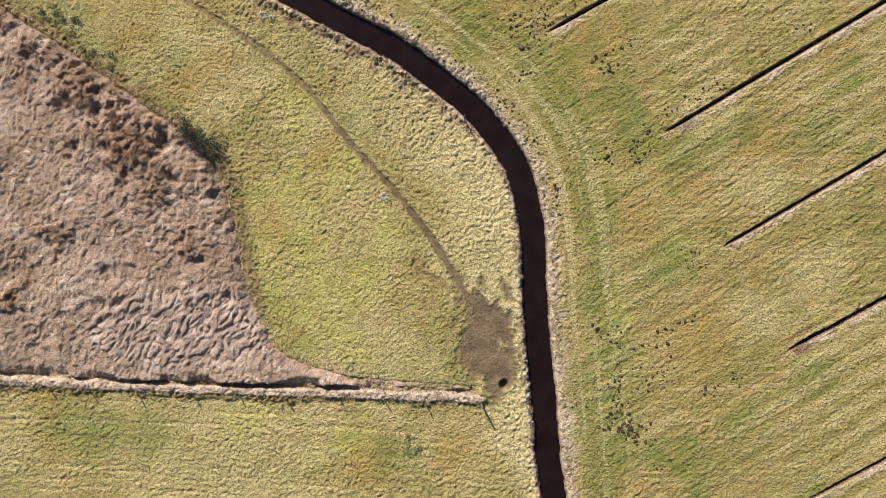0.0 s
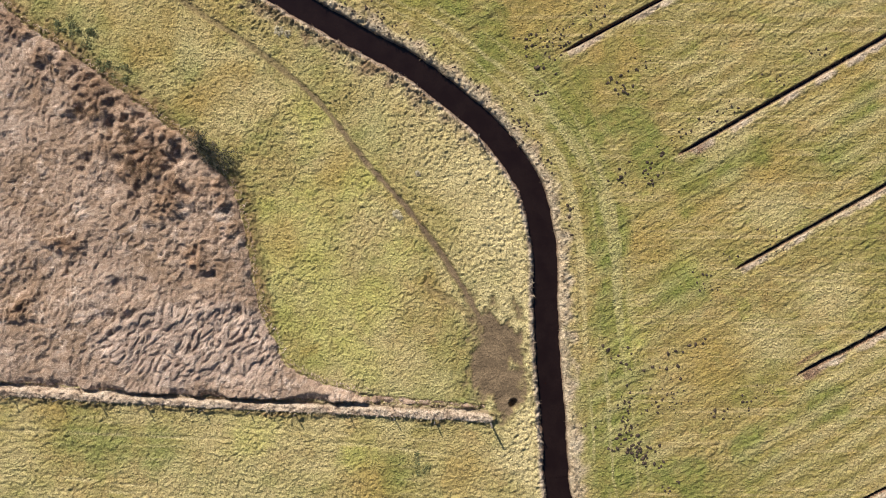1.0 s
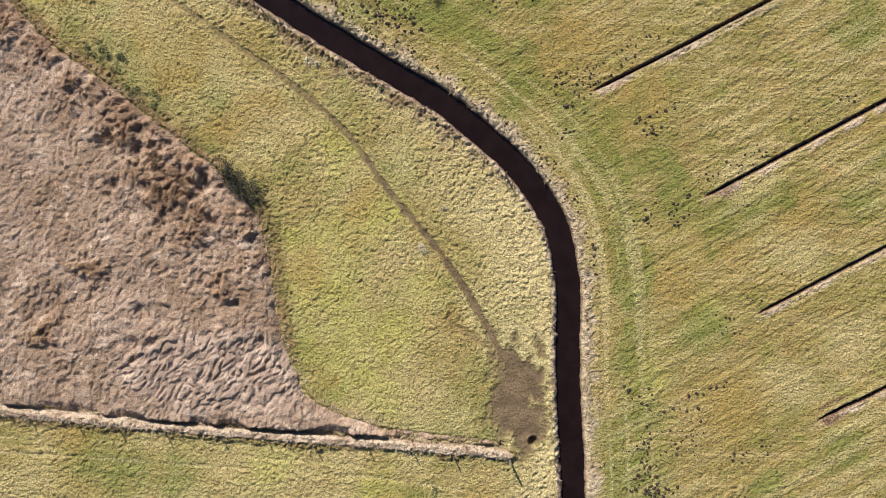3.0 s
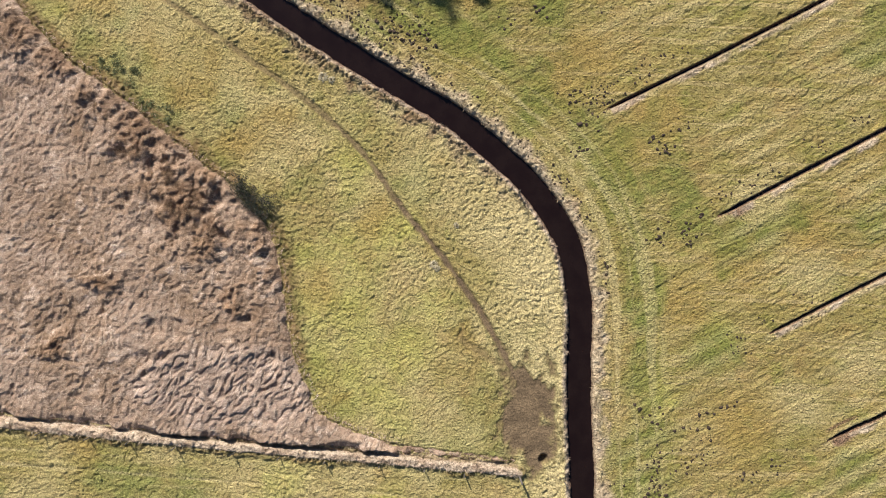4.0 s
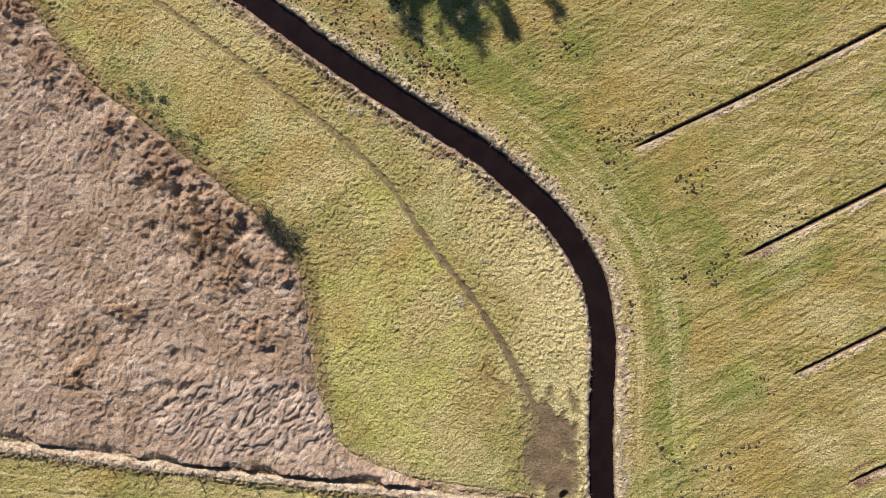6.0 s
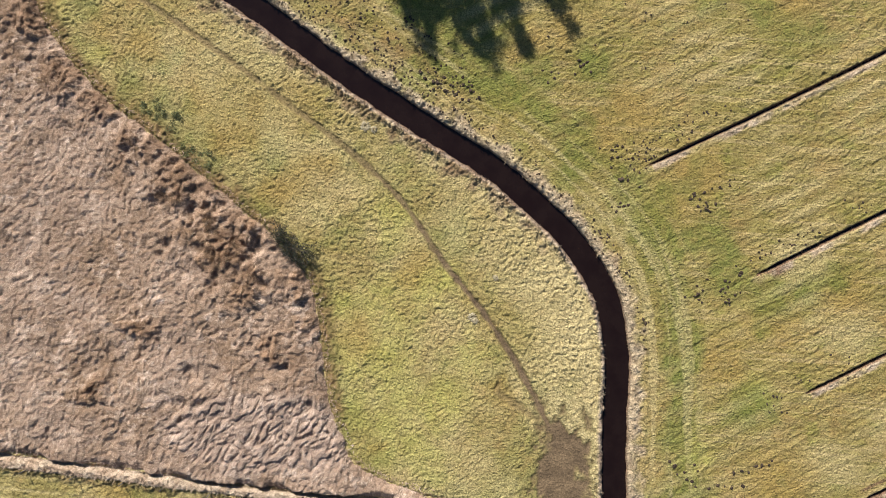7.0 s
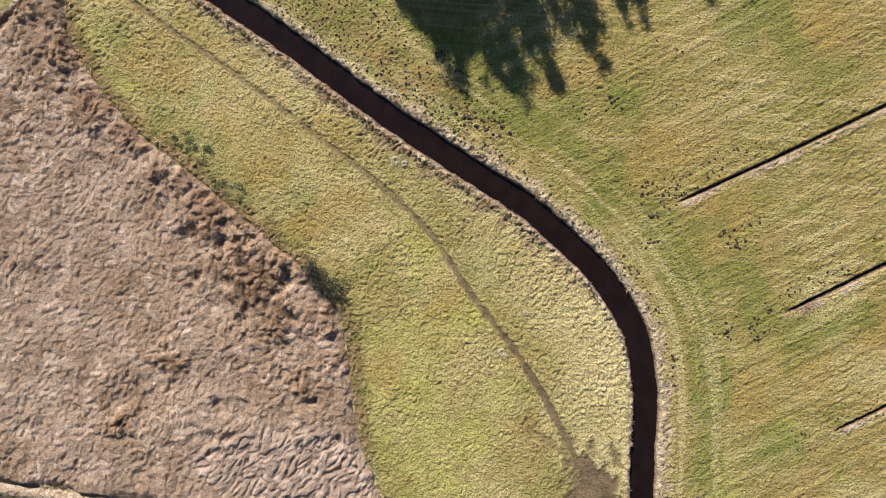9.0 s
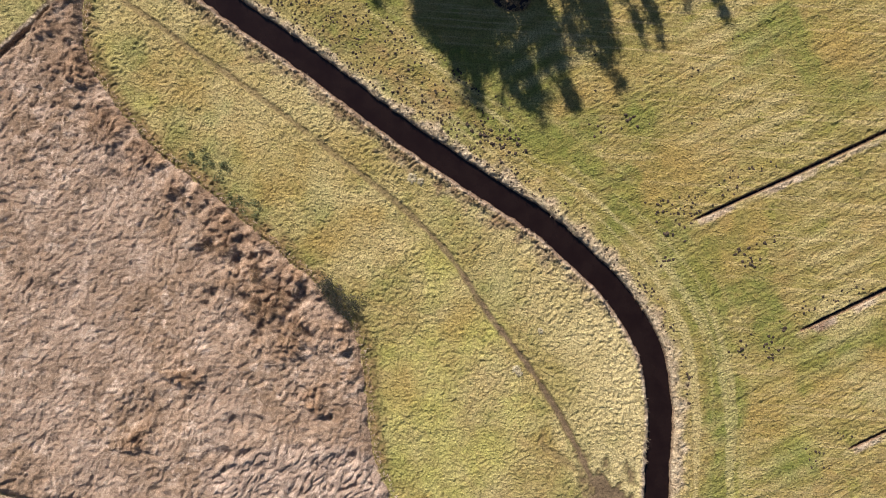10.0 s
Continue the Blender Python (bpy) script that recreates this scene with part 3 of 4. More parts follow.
# ---- grass tufts ----
def tufts(name, x, y, blades, length, width, lean, label):
    """Many tufts of pointed blades, with the meadow's own marks."""
    n = len(x)
    bx, by = np.repeat(x, blades), np.repeat(y, blades)
    az = rng.uniform(0, 2 * math.pi, n * blades)
    ln = np.repeat(length * rng.uniform(0.6, 1.3, n), blades) * rng.uniform(0.7, 1.2, n * blades)
    le = lean * rng.uniform(0.5, 1.3, n * blades)
    bx, by = bx + 0.04 * np.cos(az), by + 0.04 * np.sin(az)
    bz = sample(H, bx, by) - 0.02
    ox, oy = -np.sin(az) * width / 2, np.cos(az) * width / 2
    tip = np.stack([bx + np.cos(az) * ln * np.sin(le), by + np.sin(az) * ln * np.sin(le), bz + ln * np.cos(le)], -1)
    verts = np.stack([np.stack([bx + ox, by + oy, bz], -1), np.stack([bx - ox, by - oy, bz], -1), tip], 1).reshape(-1, 3)
    marks = {k: np.repeat(sample(g, bx, by), 3) for k, g in (("lush", lush), ("dry", dry), ("bare", bare), ("earth", earth * 0.3), ("ochre", ochre), ("vivid", vivid), ("straw", straw), ("sedge_and_shade", sedge_and_shade), ("mown", mown))}
    ob = new(name, solid(name, verts, np.arange(len(verts)).reshape(-1, 3), marks, [GRASS]))
    return tagged(ob, label, "grass", kind="stuff")


n = 60000
x, y = rng.uniform(-44, 32.5, n), rng.uniform(-18.5, 33, n)
ok = (sample(in_reed * 1.0, x, y) < 0.5) & (sample(bare, x, y) < 0.35) & (sample(ds, x, y) > 1.02) & (sample(wet, x, y) < 0.1) & (sample(earth, x, y) < 0.4)
ok &= rng.uniform(0, 1, n) < np.where(sample(right_field * 1.0, x, y) > 0.5, 0.05, 0.2) + 0.9 * step(0.3, 0.65, fbm(x, y, 2.2, 3, 82))
tufts("meadow_grass", x[ok], y[ok], 5, 0.10, 0.06, 1.15, "short tufted winter grass, straw and olive green")
n = 60000
x, y = rng.uniform(-44, 12, n), rng.uniform(-18.5, 33, n)
ok = ((sample(dd, x, y) < 0.36) & (x < 2.8)) | ((sample(dl, x, y) > 0.14) & (sample(dl, x, y) < 0.5) & (x > -13) & (x < 2.5)) | ((sample(ds, x, y) > 0.95) & (sample(ds, x, y) < 1.5) & (sample(fbm(X, Y, 0.8, 2, 81), x, y) > 0.42)) | ((sample(df, x, y) > 0.3) & (sample(df, x, y) < 0.62))
tufts("bank_grass", x[ok], y[ok], 7, 0.25, 0.04, 0.85, "pale dry tussock grass on the ditch banks")

# ---- reed bed ----
CELL = 0.075
rx, ry = np.arange(-45, 3, CELL), np.arange(-10.6, 31, CELL)
RX, RY = np.meshgrid(rx, ry)
d_meadow, d_low, d_far = away(RX, RY, REED_EDGE)[0], away(RX, RY, LOW_DITCH)[0] - 0.1, away(RX, RY, FAR_DITCH)[0] - 0.2
d_edge = np.minimum(np.minimum(d_meadow, d_low), d_far)
jag = 0.5 * (fbm(RX, RY, 0.5, 2, 91) - 0.5)
within_reed = inside(RX, RY, REEDS) & (d_edge + jag > 0.02)
turn = 1.0 + 1.6 * (fbm(RX, RY, 6, 2, 92) - 0.5)
wx, wy = RX + 0.9 * (fbm(RX, RY, 1.6, 2, 93) - 0.5), RY + 0.9 * (fbm(RX, RY, 1.6, 2, 94) - 0.5)
ca, sa = math.cos(0.92), math.sin(0.92)
lx, ly = wx * ca + wy * sa, -wx * sa + wy * ca
# where the wind has laid the reeds in long rolls
lodged = np.maximum(0.3 * step(0.5, 0.75, fbm(RX, RY, 5, 2, 95)), step(8.6, 6.2, np.hypot(RX + 18.2, (RY + 5.2) * 2.5) + 3.0 * (fbm(RX, RY, 1.5, 2, 88) - 0.5)))
rolls = np.clip(2.4 * np.abs(2 * fbm(lx * 0.5, ly, 0.38, 2, 4) - 1), 0, 1) ** 0.8
fuzz = 0.55 * np.clip(2.2 * np.abs(2 * fbm(lx * 0.8, ly, 0.5, 3, 6) - 1), 0, 1) + 0.45 * fbm(RX, RY, 0.32, 3, 96)
pits = step(0.72, 0.84, fbm(lx * 0.8, ly, 1.0, 3, 89))
gaps = patches_of(GAPS, RX * 1.0, RY, 85)
brown = np.maximum(patches_of(STALKS, RX, RY, 83) * step(0.2, 0.5, fbm(RX, RY, 0.8, 2, 86)), 0.75 * step(4.0, 1.0, d_meadow + 3 * (fbm(RX, RY, 1.8, 3, 87) - 0.5)) * step(0.5, 5.0, RY) * step(0.35, 0.6, fbm(RX, RY, 1.2, 2, 86)))
CANOPY = 0.16 + 0.46 * fbm(RX, RY, 2.6, 3, 97) + 0.24 * lodged * rolls + (1 - lodged) * (0.27 + 0.25 * brown) * fuzz + 0.10 * fbm(RX, RY, 0.2, 2, 98) + 0.22 * brown - 0.16 * pits - 0.4 * gaps
overhang = 0.15 + 0.6 * step(0.45, 0.65, fbm(RX, RY, 2.2, 2, 84))
CANOPY *= step(-0.3, 0.8, d_meadow + jag) * step(-0.08, overhang, np.minimum(d_low, d_far) + 0.3 * jag)
CANOPY += -0.12
keep = within_reed[:-1, :-1] & within_reed[1:, 1:] & within_reed[:-1, 1:] & within_reed[1:, :-1]
thatch = new("reed_thatch", grid_mesh("reed_thatch", RX, RY, CANOPY, keep, {"brown": brown, "grey": lodged}, [REED]))
tagged(thatch, "matted brown thatch of lodged winter reeds", "reeds", kind="stuff")


def reed_sample(grid, x, y):
    i, j = np.clip(((x - rx[0]) / CELL).astype(int), 0, len(rx) - 1), np.clip(((y - ry[0]) / CELL).astype(int), 0, len(ry) - 1)
    return grid[j, i]


def reed_blades(n, length, width, lift):
    x, y = rng.uniform(-44.5, 2.8, n), rng.uniform(-10.4, 30.5, n)
    ok = (reed_sample(within_reed, x, y) | ((reed_sample(d_meadow, x, y) < 0.45) & (x < -6) & (rng.uniform(0, 1, n) < 0.35))) & (rng.uniform(0, 1, n) > 0.45 * reed_sample(lodged, x, y))
    x, y = x[ok], y[ok]
    m = len(x)
    az = reed_sample(turn, x, y) + math.pi + rng.normal(0, 0.35, m) + rng.normal(0, 0.9, m) * (1 - reed_sample(lodged, x, y))
    ln = length * rng.uniform(0.5, 1.2, m) * (0.35 + 0.65 * step(0.0, 0.8, reed_sample(d_edge, x, y)))
    z = reed_sample(CANOPY, x, y) - 0.05
    dx, dy = np.cos(az), np.sin(az)
    ox, oy = -dy * width / 2, dx * width / 2
    up = lift * rng.uniform(0.1, 1.5, m)
    rows = []
    for t, h, w in ((0, 0, 1), (0.5, 1.0, 1.0), (1.0, 0.5, 0.25)):
        cx, cy = x + dx * ln * t, y + dy * ln * t
        cz = np.maximum(np.maximum(np.where(reed_sample(within_reed, cx, cy), reed_sample(CANOPY, cx, cy), -1), sample(H, cx, cy) + 0.02), z * 0.7) + up * h
        rows += [np.stack([cx + ox * w, cy + oy * w, cz], -1), np.stack([cx - ox * w, cy - oy * w, cz], -1)]
    verts = np.stack(rows, 1).reshape(-1, 3)
    b = (np.arange(m) * 6)[:, None]
    faces = np.concatenate([b + [0, 1, 3, 2], b + [2, 3, 5, 4]])
    return solid("reed_stems", verts, faces, {"brown": np.repeat(reed_sample(brown, x, y), 6), "grey": np.repeat(reed_sample(lodged, x, y), 6)}, [REED])


tagged(new("reed_stems", reed_blades(190000, 0.42, 0.03, 0.06)), "dry pale brown reed stems bent over in the wind", "reeds", kind="stuff")


# ---- posts ----
def post(name, x, y, high, wide, label, lean=(0, 0), group=""):
    bm = bmesh.new()
    bmesh.ops.create_cone(bm, cap_ends=True, segments=9, radius1=wide / 2, radius2=wide * 0.44, depth=high)
    for v in bm.verts:
        v.co += Vector((random.uniform(-1, 1), random.uniform(-1, 1), 0)) * wide * 0.05
        if v.co.z > 0:
            v.co.z -= 0.35 * wide * (0.5 + v.co.x / wide)
    bmesh.ops.bevel(bm, geom=[e for e in bm.edges if e.is_manifold and e.verts[0].co.z > 0 and e.verts[1].co.z > 0], offset=wide * 0.07, segments=1, affect="EDGES")
    bmesh.ops.translate(bm, verts=bm.verts, vec=(0, 0, high / 2 - 0.12))
    me = bpy.data.meshes.new(name)
    bm.to_mesh(me)
    bm.free()
    me.materials.append(WEATHERED)
    ob = new(name, me)
    ob.matrix_world = pose(x, y, ground_z(x, y), lean[0], lean[1], random.uniform(0, 360))
    return tagged(ob, label, "fence post", group)


for x, y in ((-41.6, -8.25), (-38.1, -8.5), (-34.6, -8.75), (-31.1, -8.95), (-27.74, -9.21), (-24.88, -9.34), (-21.63, -9.59), (-17.54, -9.94), (-14.29, -10.11), (-11.05, -10.24), (-7.21, -10.43), (-4.05, -10.56), (-1.21, -10.73)):
    post("fence_post", x, y - 0.05, 0.92 + random.uniform(-0.15, 0.1), 0.085, "weathered wooden fence post beside the dry grass strip", (random.uniform(-4, 4), random.uniform(-4, 4)), "field fence posts")
post("corner_post", 2.72, -10.9, 1.5, 0.13, "stout weathered corner post at the end of the ditch")
post("bank_post", 1.91, 9.15, 1.1, 0.10, "old leaning post on the stream bank", (6, 3))
post("bank_post", 5.9, -11.15, 1.0, 0.09, "thin old post on the stream bank", (-3, 5))


# ---- trees and shrubs ----
def limbs(root, way, length, wide, depth, spread, out, fork=3, sides=5, droop=0.0):
    """Gathers tapered limbs (start, end, widths, level) that fork outwards."""
    p, d, seg = Vector(root), Vector(way).normalized(), 3 if depth > 1 else 2
    for k in range(seg):
        d = (d + Vector((random.uniform(-1, 1), random.uniform(-1, 1), random.uniform(-0.6, 0.8) - droop)) * 0.16).normalized()
        q = p + d * length / seg
        out.append((p.copy(), q.copy(), wide * (1 - 0.25 * k / seg), wide * (1 - 0.25 * (k + 1) / seg), depth))
        if depth > 0 and k > 0 or depth > 0 and seg == 2:
            for _ in range(fork):
                s = Vector((random.uniform(-1, 1), random.uniform(-1, 1), random.uniform(-0.3, 0.9))).normalized()
                limbs(q, d * (1 - spread) + s * spread, length * random.uniform(0.5, 0.75), wide * random.uniform(0.4, 0.6), depth - 1, spread, out, fork, sides, droop)
        p = q


def limb_mesh(name, parts, mat):
    verts, faces = [], []
    for p, q, a, b, depth in parts:
        k = 6 if depth > 2 else 3
        d = (q - p).normalized()
        u = d.orthogonal().normalized()
        v = d.cross(u)
        base = len(verts)
        for centre, r in ((p, a), (q, b)):
            for i in range(k):
                t = 2 * math.pi * i / k
                verts.append(centre + (u * math.cos(t) + v * math.sin(t)) * r / 2)
        for i in range(k):
            j = (i + 1) % k
            faces.append((base + i, base + j, base + k + j, base + k + i))
    me = solid(name, np.array(verts), np.array(faces), {}, [mat], True)
    return me


def leaves(parts, each, reach, size, mat, name="foliage"):
    """Small leaves strewn round the limbs, each its own way up."""
    v = []
    for p, q, *_ in parts:
        for _ in range(each):
            c = p.lerp(q, random.random()) + Vector([random.uniform(-reach, reach) for _ in range(3)])
            u, w = [Vector((random.uniform(-1, 1), random.uniform(-1, 1), random.uniform(-0.6, 0.6))).normalized() * size * random.uniform(0.7, 1.3) for _ in range(2)]
            v += [c - u, c + w * 0.6, c + u, c - w * 0.6]
    return tagged(new(name, solid(name, np.array(v), np.arange(len(v)).reshape(-1, 4), {}, [mat])), kind="stuff")


def tree(x, y, high, wide, each, label):
    """An upright tree: a tapered trunk, rising limbs all the way up, twigs and small dark leaves."""
    trunk, crown, p = [], [], Vector((0, 0, -0.2))
    for k in range(7):
        q = p + Vector((random.uniform(-0.1, 0.1), random.uniform(-0.1, 0.1), (high + 0.2) / 7))
        trunk.append((p.copy(), q.copy(), high * 0.034 * (1 - k / 7.5), high * 0.034 * (1 - (k + 1) / 7.5), 3))
        for _ in range(7 if k > 1 else 3 if k else 0):
            a = random.uniform(0, 2 * math.pi)
            limbs(p.lerp(q, random.random()), (math.cos(a), math.sin(a), random.uniform(0.2, 0.9)), wide * (1.0 - 0.09 * k) * random.uniform(0.5, 1.1), 0.07, 1, 0.45, crown, 3)
        p = q
    top = new("tree")
    top.matrix_world = pose(x, y, ground_z(x, y), random.gauss(0, 3), random.gauss(0, 3.5))
    for some in (new("trunk", limb_mesh("trunk", trunk, BARK)), tagged(new("crown", limb_mesh("crown", crown, BARK)), kind="stuff"), leaves(crown, each, 0.34, 0.105, DARK_LEAF)):
        some.parent = top
    return tagged(top, label, "tree", "trees at the meadow's end")


def shrub(name, x, y, wide, high, stems, mat, label, category="shrub", leaf=None):
    out = []
    for _ in range(stems):
        a, r = random.uniform(0, 2 * math.pi), wide * 0.3 * math.sqrt(random.random())
        limbs((math.cos(a) * r, math.sin(a) * r, -0.1), (math.cos(a) * random.uniform(0, 0.7), math.sin(a) * random.uniform(0, 0.7), 1), high * random.uniform(0.45, 0.7), 0.05, 2, 0.5, out, 3)
    top = new(name)
    top.matrix_world = pose(x, y, max(ground_z(x, y), 0))
    part = tagged(new("crown", limb_mesh("crown", out, mat)), kind="stuff")
    part.parent = top
    if leaf:
        leaves(out, 1, 0.18, 0.055, leaf).parent = top
    return tagged(top, label, category)


# by where the shade of their tops falls
for x, y, high, wide, each in ((-7.6, 22.5, 15, 1.3, 8), (-10.3, 25.6, 13, 1.6, 8), (-12.4, 26.7, 12, 1.6, 7), (-3.5, 21.6, 15, 1.3, 8), (-5.2, 23.6, 14, 1.7, 9), (-6.6, 24.6, 13, 1.8, 9), (-4.5, 24.6, 12.5, 1.6, 9), (-0.15, 22.9, 14, 1.1, 7), (-1.6, 24.2, 13, 1.4, 8), (2.76, 24.7, 13, 0.8, 6),
                               (1.4, 27.4, 12, 1.4, 8), (3.9, 29.0, 12, 1.0, 7), (7.0, 29.9, 12, 0.8, 6), (9.3, 29.5, 12, 1.1, 7), (-14.7, 27.9, 12, 1.4, 4), (-9.0, 25.2, 13, 1.6, 9), (-8.0, 26.0, 12, 1.8, 9), (-2.6, 26.2, 12, 1.6, 8), (-11.5, 28.0, 12, 1.6, 8),
                               (-9.8, 26.8, 13, 1.8, 7), (-7.2, 26.2, 13, 1.8, 7), (-5.7, 25.6, 12, 1.8, 7), (-3.8, 26.8, 12, 1.7, 7), (-0.7, 26.9, 12, 1.5, 6), (0.7, 28.4, 12, 1.4, 6), (-12.8, 28.8, 12, 1.6, 7), (-6.4, 27.6, 12, 1.8, 7),
                               (-2.0, 25.2, 13, 1.3, 6), (0.2, 25.4, 13, 0.9, 6), (2.2, 26.8, 12, 1.1, 6), (3.0, 28.2, 12, 1.0, 6), (-4.3, 22.9, 14, 1.2, 6), (-8.6, 23.8, 14, 1.2, 6)):
    tree(x - 0.639 * high, y + 1.277 * high, high, wide, each, "tall upright dark tree with dense twigs")


def leaning_bush(x, y, arms):
    """A sparse dark bush whose boughs reach out low over the grass: each arm by its reach on the plan."""
    out = []
    for ax, ay, count in arms:
        for _ in range(count):
            f, g = random.uniform(0.05, 0.8), random.gauss(0, 0.22)
            long = math.hypot(ax, ay)
            root = (ax * f - ay / long * g, ay * f + ax / long * g, random.uniform(0.1, 0.75))
            limbs(root, (ax + random.uniform(-1, 1), ay + random.uniform(-1, 1), 0.8), random.uniform(0.35, 0.7), 0.035, 1, 0.5, out, 2)
    top = new("evergreen_bush")
    top.matrix_world = pose(x, y, max(ground_z(x, y), 0))
    tagged(new("crown", limb_mesh("crown", out, BARK)), kind="stuff").parent = top
    leaves(out, 3, 0.14, 0.05, DARK_LEAF).parent = top
    return tagged(top, "sparse dark evergreen bush leaning out of the reed bed's edge", "bush")


leaning_bush(-18.3, 9.15, ((3.3, -1.8, 44), (2.6, -2.7, 34), (0.9, -0.3, 16)))
for x, y, wide, high, stems in ((-23.3, 9.1, 2.6, 1.2, 16), (-21.7, 7.6, 2.8, 1.2, 18), (-25.7, 11.6, 2.4, 1.1, 14), (-20.2, 5.3, 2.2, 1.1, 12), (-28.5, 14.2, 2.0, 1.0, 9), (-34.4, 18.6, 2.2, 1.1, 10)):
    shrub("willow_shrub", x, y, wide, high, stems, RUSSET, "bare russet willow shrub standing among the reeds")
for x, y, wide, high, stems in ((-27.5, 17.0, 3.2, 0.12, 13), (-26.2, 16.3, 3.0, 0.12, 12), (-23.7, 14.0, 2.6, 0.12, 9), (-24.7, 14.6, 2.2, 0.1, 7), (-2.2, -13.65, 2.6, 0.12, 9)):
    shrub("bramble", x, y, wide, high, stems, RUSSET, "low dark green bramble in the meadow grass", "bramble", LEAF)


def tussock(x, y, wide, high, blades):
    v = []
    for _ in range(blades):
        a, r = random.uniform(0, 2 * math.pi), wide * 0.25 * random.random()
        root, way = Vector((math.cos(a) * r, math.sin(a) * r, -0.03)), Vector((math.cos(a), math.sin(a), 0))
        side_way, bend = Vector((-way.y, way.x, 0)) * 0.025, random.uniform(0.3, 1.0)
        mid = root + way * wide * 0.22 * bend + Vector((0, 0, high * random.uniform(0.7, 1)))
        tip = root + way * wide * 0.5 * bend + Vector((0, 0, high * random.uniform(0.2, 0.6)))
        v += [root - side_way, root + side_way, mid + side_way, mid - side_way, mid - side_way, mid + side_way, tip + side_way * 0.2, tip - side_way * 0.2]
    ob = new("grass_tussock", solid("grass_tussock", np.array(v), np.arange(len(v)).reshape(-1, 4), {}, [STRAW]))
    ob.matrix_world = pose(x, y, ground_z(x, y))
    return tagged(ob, "pale dead grass tussock standing in the meadow", "tussock", "dead tussocks")


for x, y, wide in ((-3.95, 3.85, 0.6), (-3.7, 3.6, 0.4), (-12.3, 16.9, 0.7), (-11.7, 16.7, 0.5), (-2.4, 6.7, 0.4)):
    tussock(x, y, wide, 0.16, 110)


# ---- molehills ----
def molehill(k):
    bm = bmesh.new()
    bmesh.ops.create_icosphere(bm, subdivisions=2, radius=0.108)
    for v in bm.verts:
        f = 1 + 0.45 * (noise.noise(v.co * 9 + Vector((k * 7, 0, 0))))
        v.co = Vector((v.co.x * f * (1 + 0.1 * k), v.co.y * f, max(v.co.z * 0.8 * f, -0.04)))
    me = bpy.data.meshes.new("molehill")
    bm.to_mesh(me)
    bm.free()
    me.materials.append(SOIL)
    return me


HILLS = [molehill(k) for k in range(5)]


heaps = []


def heap(x, y, size):
    """One of the molehills; past the first three hundred they are kept for one joined object."""
    m = pose(x, y, ground_z(x, y), 0, 0, random.uniform(0, 360)) @ Matrix.Scale(size, 4)
    me = random.choice(HILLS)
    heaps.append((me, m))
    if len(heaps) <= 290:
        ob = new("molehill", me)
        ob.matrix_world = m
        tagged(ob, "dark crumbly molehill in the meadow grass", "molehill", "molehills")


# a chain in the lush strip and a ring by the trees
for x, y in ((10.67, -5.5), (10.99, -5.79), (11.25, -6.39), (11.73, -6.2), (11.92, -6.68), (12.32, -6.81), (12.59, -7.17), (12.39, -5.61), (12.66, -6.06), (13.55, -7.23), (14.15, -7.0),
             (14.67, -7.05), (15.14, -7.13), (15.25, -6.06), (15.81, -5.87), (16.33, -5.96), (16.78, -5.49), (17.22, -5.42), (17.74, -5.34), (17.9, -5.03), (15.95, -6.95), (16.12, -7.83)):
    heap(x, y, random.uniform(0.75, 1.25))
for x, y in ((-8.61, 20.97), (-8.3, 20.58), (-7.68, 20.38), (-7.39, 20.32), (-6.89, 20.69), (-6.45, 20.19), (-5.6, 20.78), (-5.56, 20.25), (-6.0, 19.53), (-5.01, 19.89), (-5.08, 19.2),
             (-4.37, 19.41), (-6.13, 18.59), (-5.57, 19.24), (-6.82, 19.76), (-7.83, 19.68)):
    heap(x, y, random.uniform(0.75, 1.2))
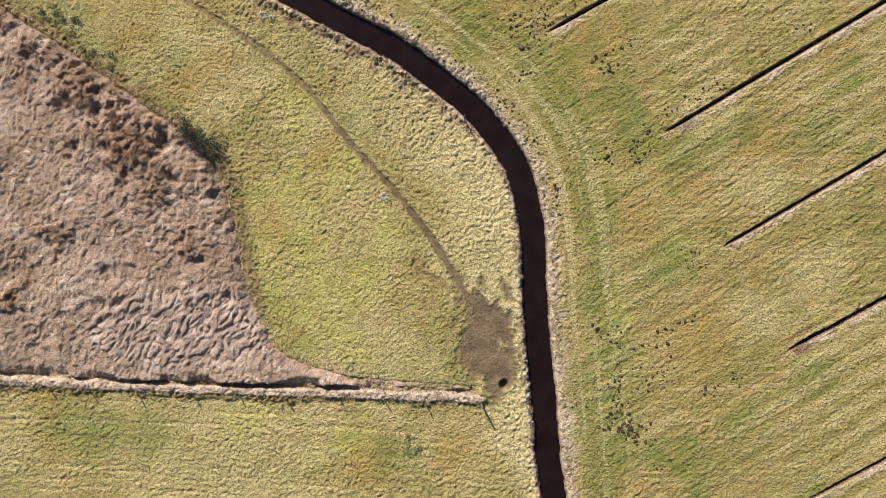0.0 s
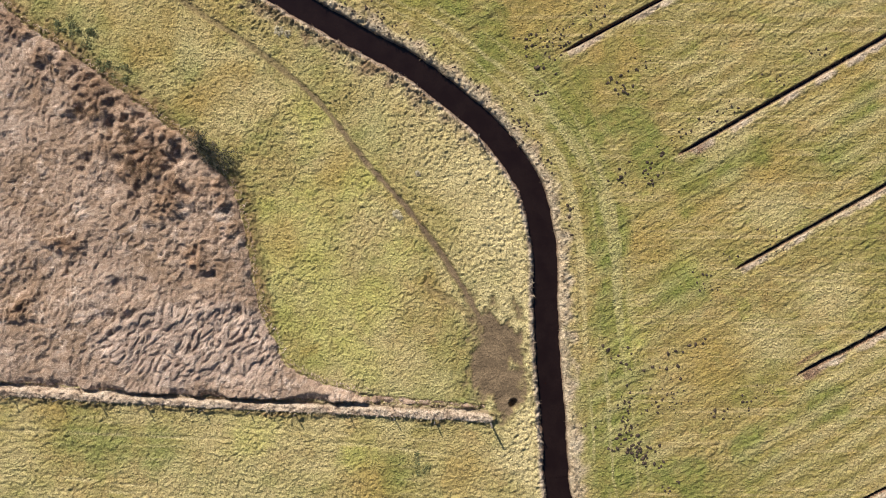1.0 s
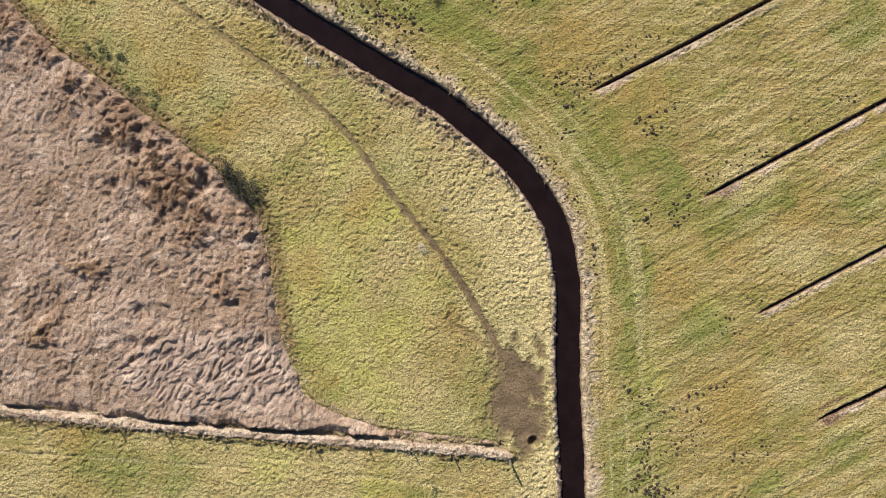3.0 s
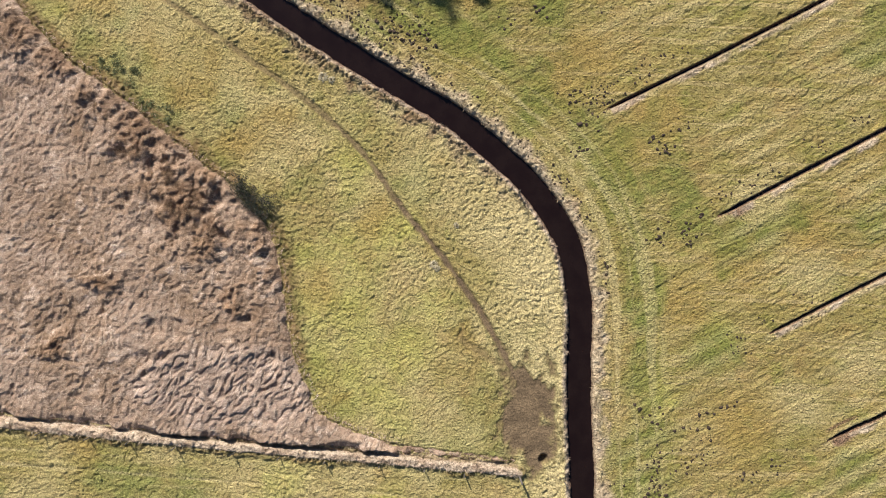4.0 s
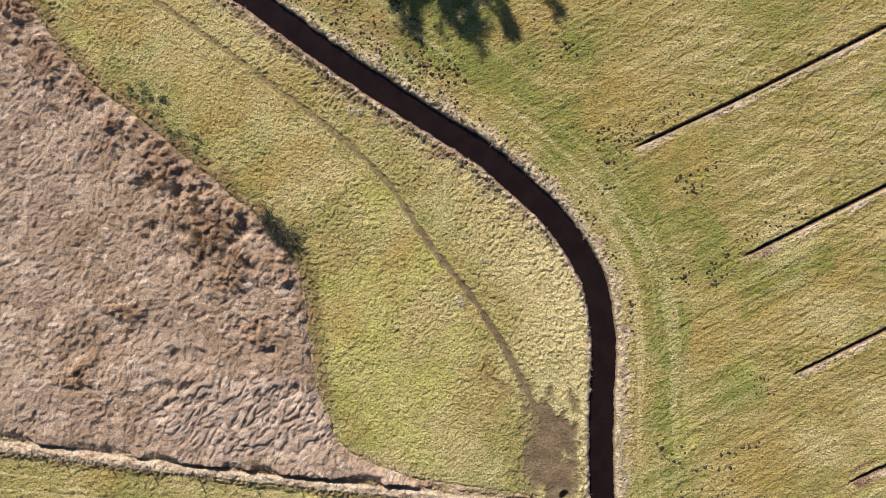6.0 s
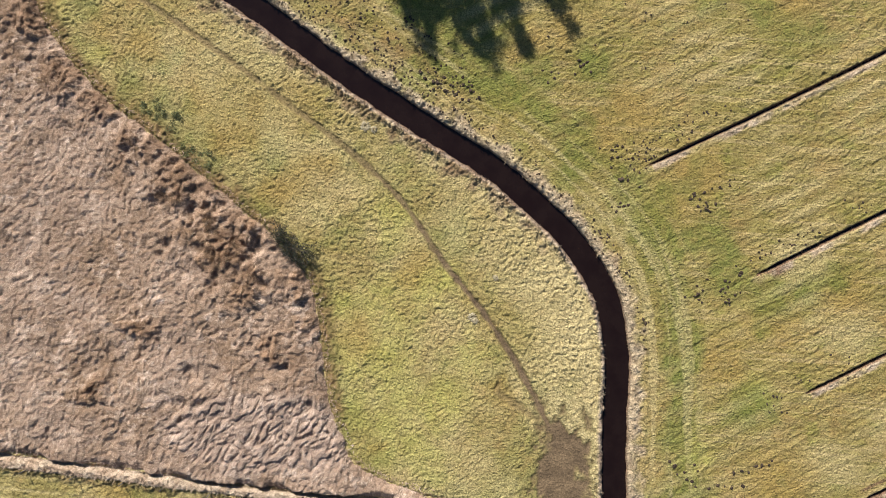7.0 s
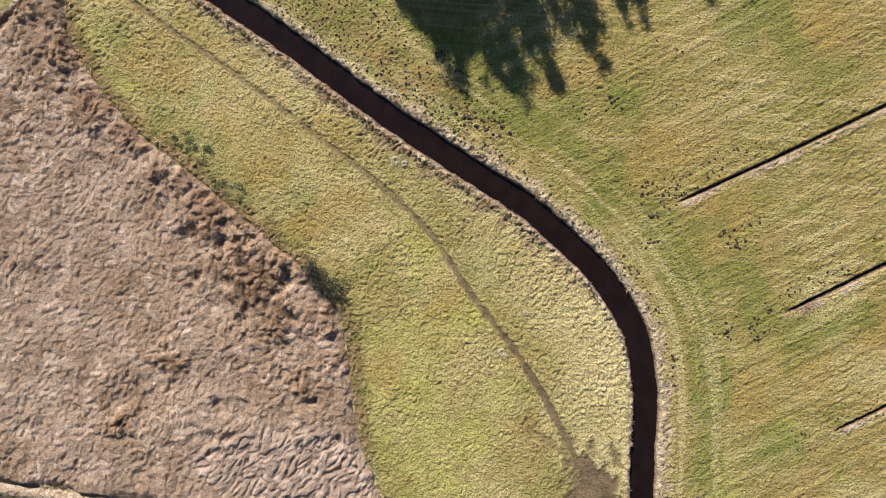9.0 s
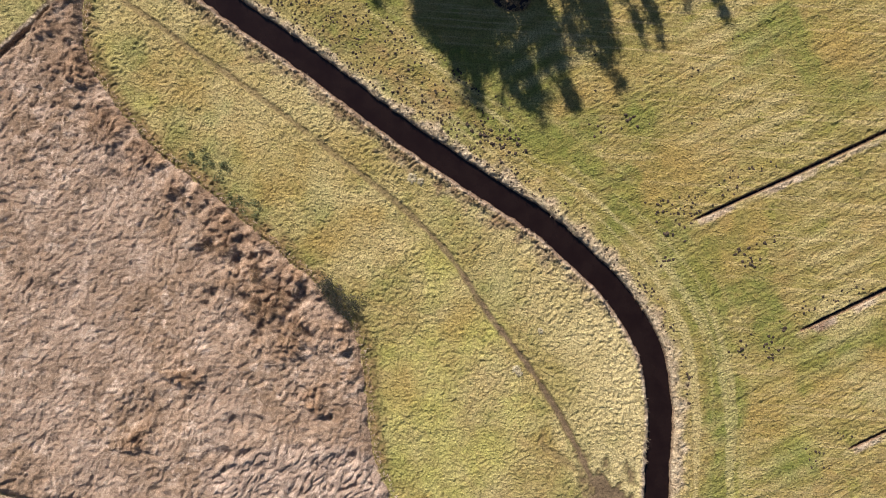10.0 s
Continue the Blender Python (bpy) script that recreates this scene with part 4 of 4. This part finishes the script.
# loose swarms: middle, spread, number, size
for x, y, sx, sy, count, size in ((12.2, -10.5, 0.45, 1.1, 26, 0.7), (12.5, -12.6, 0.8, 0.5, 26, 0.9), (13.0, -13.2, 0.7, 0.6, 14, 0.85), (14.1, -13.7, 0.4, 0.5, 9, 0.85), (15.1, -15.7, 0.6, 0.5, 8, 0.7), (14.2, -9.4, 0.45, 0.7, 14, 0.7), (15.9, -9.1, 0.8, 0.8, 24, 0.5),
                                  (19.0, -10.2, 0.5, 0.35, 9, 0.75), (20.6, -9.4, 0.6, 0.4, 7, 0.7), (22.2, -8.7, 0.5, 0.3, 4, 0.5), (9.9, -11.2, 0.3, 0.1, 3, 0.6), (11.7, 13.35, 0.55, 0.25, 9, 0.8), (12.1, 12.5, 0.45, 0.25, 9, 0.8), (13.4, 14.3, 0.6, 0.35, 10, 0.7),
                                  (14.1, 6.9, 0.45, 0.6, 15, 0.85), (12.0, 6.7, 0.4, 0.45, 10, 0.8), (14.8, 8.1, 0.2, 0.25, 4, 0.9), (16.4, 9.3, 0.5, 0.35, 7, 0.65), (18.0, 10.3, 0.6, 0.35, 8, 0.7), (19.4, 11.15, 0.5, 0.3, 7, 0.7), (23.5, 13.4, 0.6, 0.3, 8, 0.6), (25.8, 15.2, 0.7, 0.35, 6, 0.6),
                                  (6.1, 16.1, 0.8, 0.35, 18, 0.75), (7.2, 15.7, 0.8, 0.35, 18, 0.7), (6.4, 14.2, 0.3, 0.25, 6, 0.9), (8.4, 17.0, 0.7, 0.4, 12, 0.65), (10.4, 18.1, 0.8, 0.4, 12, 0.65), (12.4, 19.6, 0.5, 0.3, 7, 0.65), (6.2, 12.0, 0.35, 0.5, 8, 0.85),
                                  (0.3, 21.3, 0.4, 0.3, 5, 0.7), (2.8, 22.2, 0.35, 0.45, 7, 0.85), (-6.3, 20.1, 1.0, 0.9, 34, 0.75), (8.6, 25.0, 4.5, 2.4, 30, 0.55), (17.6, -0.6, 0.4, 0.35, 7, 0.6), (18.0, -1.5, 0.5, 0.4, 8, 0.5), (19.8, 0.8, 0.4, 0.3, 4, 0.6), (22.8, 2.3, 1.0, 0.4, 7, 0.6), (8.5, 3.4, 0.3, 0.8, 6, 0.85)):
    for _ in range(count):
        heap(random.gauss(x, sx), random.gauss(y, sy), size * random.uniform(0.7, 1.3))
# along the stream's far bank
d_bank = np.hypot(*np.diff(STREAM, axis=0).T)
for low, high, near, wide, count in ((-26.0, -9.0, 1.3, 4.6, 430), (-9.0, 5.6, 1.2, 1.1, 85), (5.6, 6.6, 1.25, 0.9, 5)):
    some = [i for i in range(len(d_bank)) if low <= STREAM[i][0] < high and STREAM[i][1] > -1]
    for i in random.choices(some, [d_bank[i] for i in some], k=count):
        d = (STREAM[i + 1] - STREAM[i]) / d_bank[i]
        x, y = STREAM[i] + d * d_bank[i] * random.random() + np.array((-d[1], d[0])) * (near + wide * random.random() ** 1.3)
        heap(x, y, random.uniform(0.45, 0.85))

verts, faces = [], []
for me, m in heaps[290:]:
    base = len(verts)
    verts += [m @ v.co for v in me.vertices]
    faces += [[base + i for i in f.vertices] for f in me.polygons]
tagged(new("small_molehills", solid("small_molehills", np.array(verts), np.array(faces), {}, [SOIL])), "scattered small dark molehills along the stream bank", "molehill", kind="stuff")
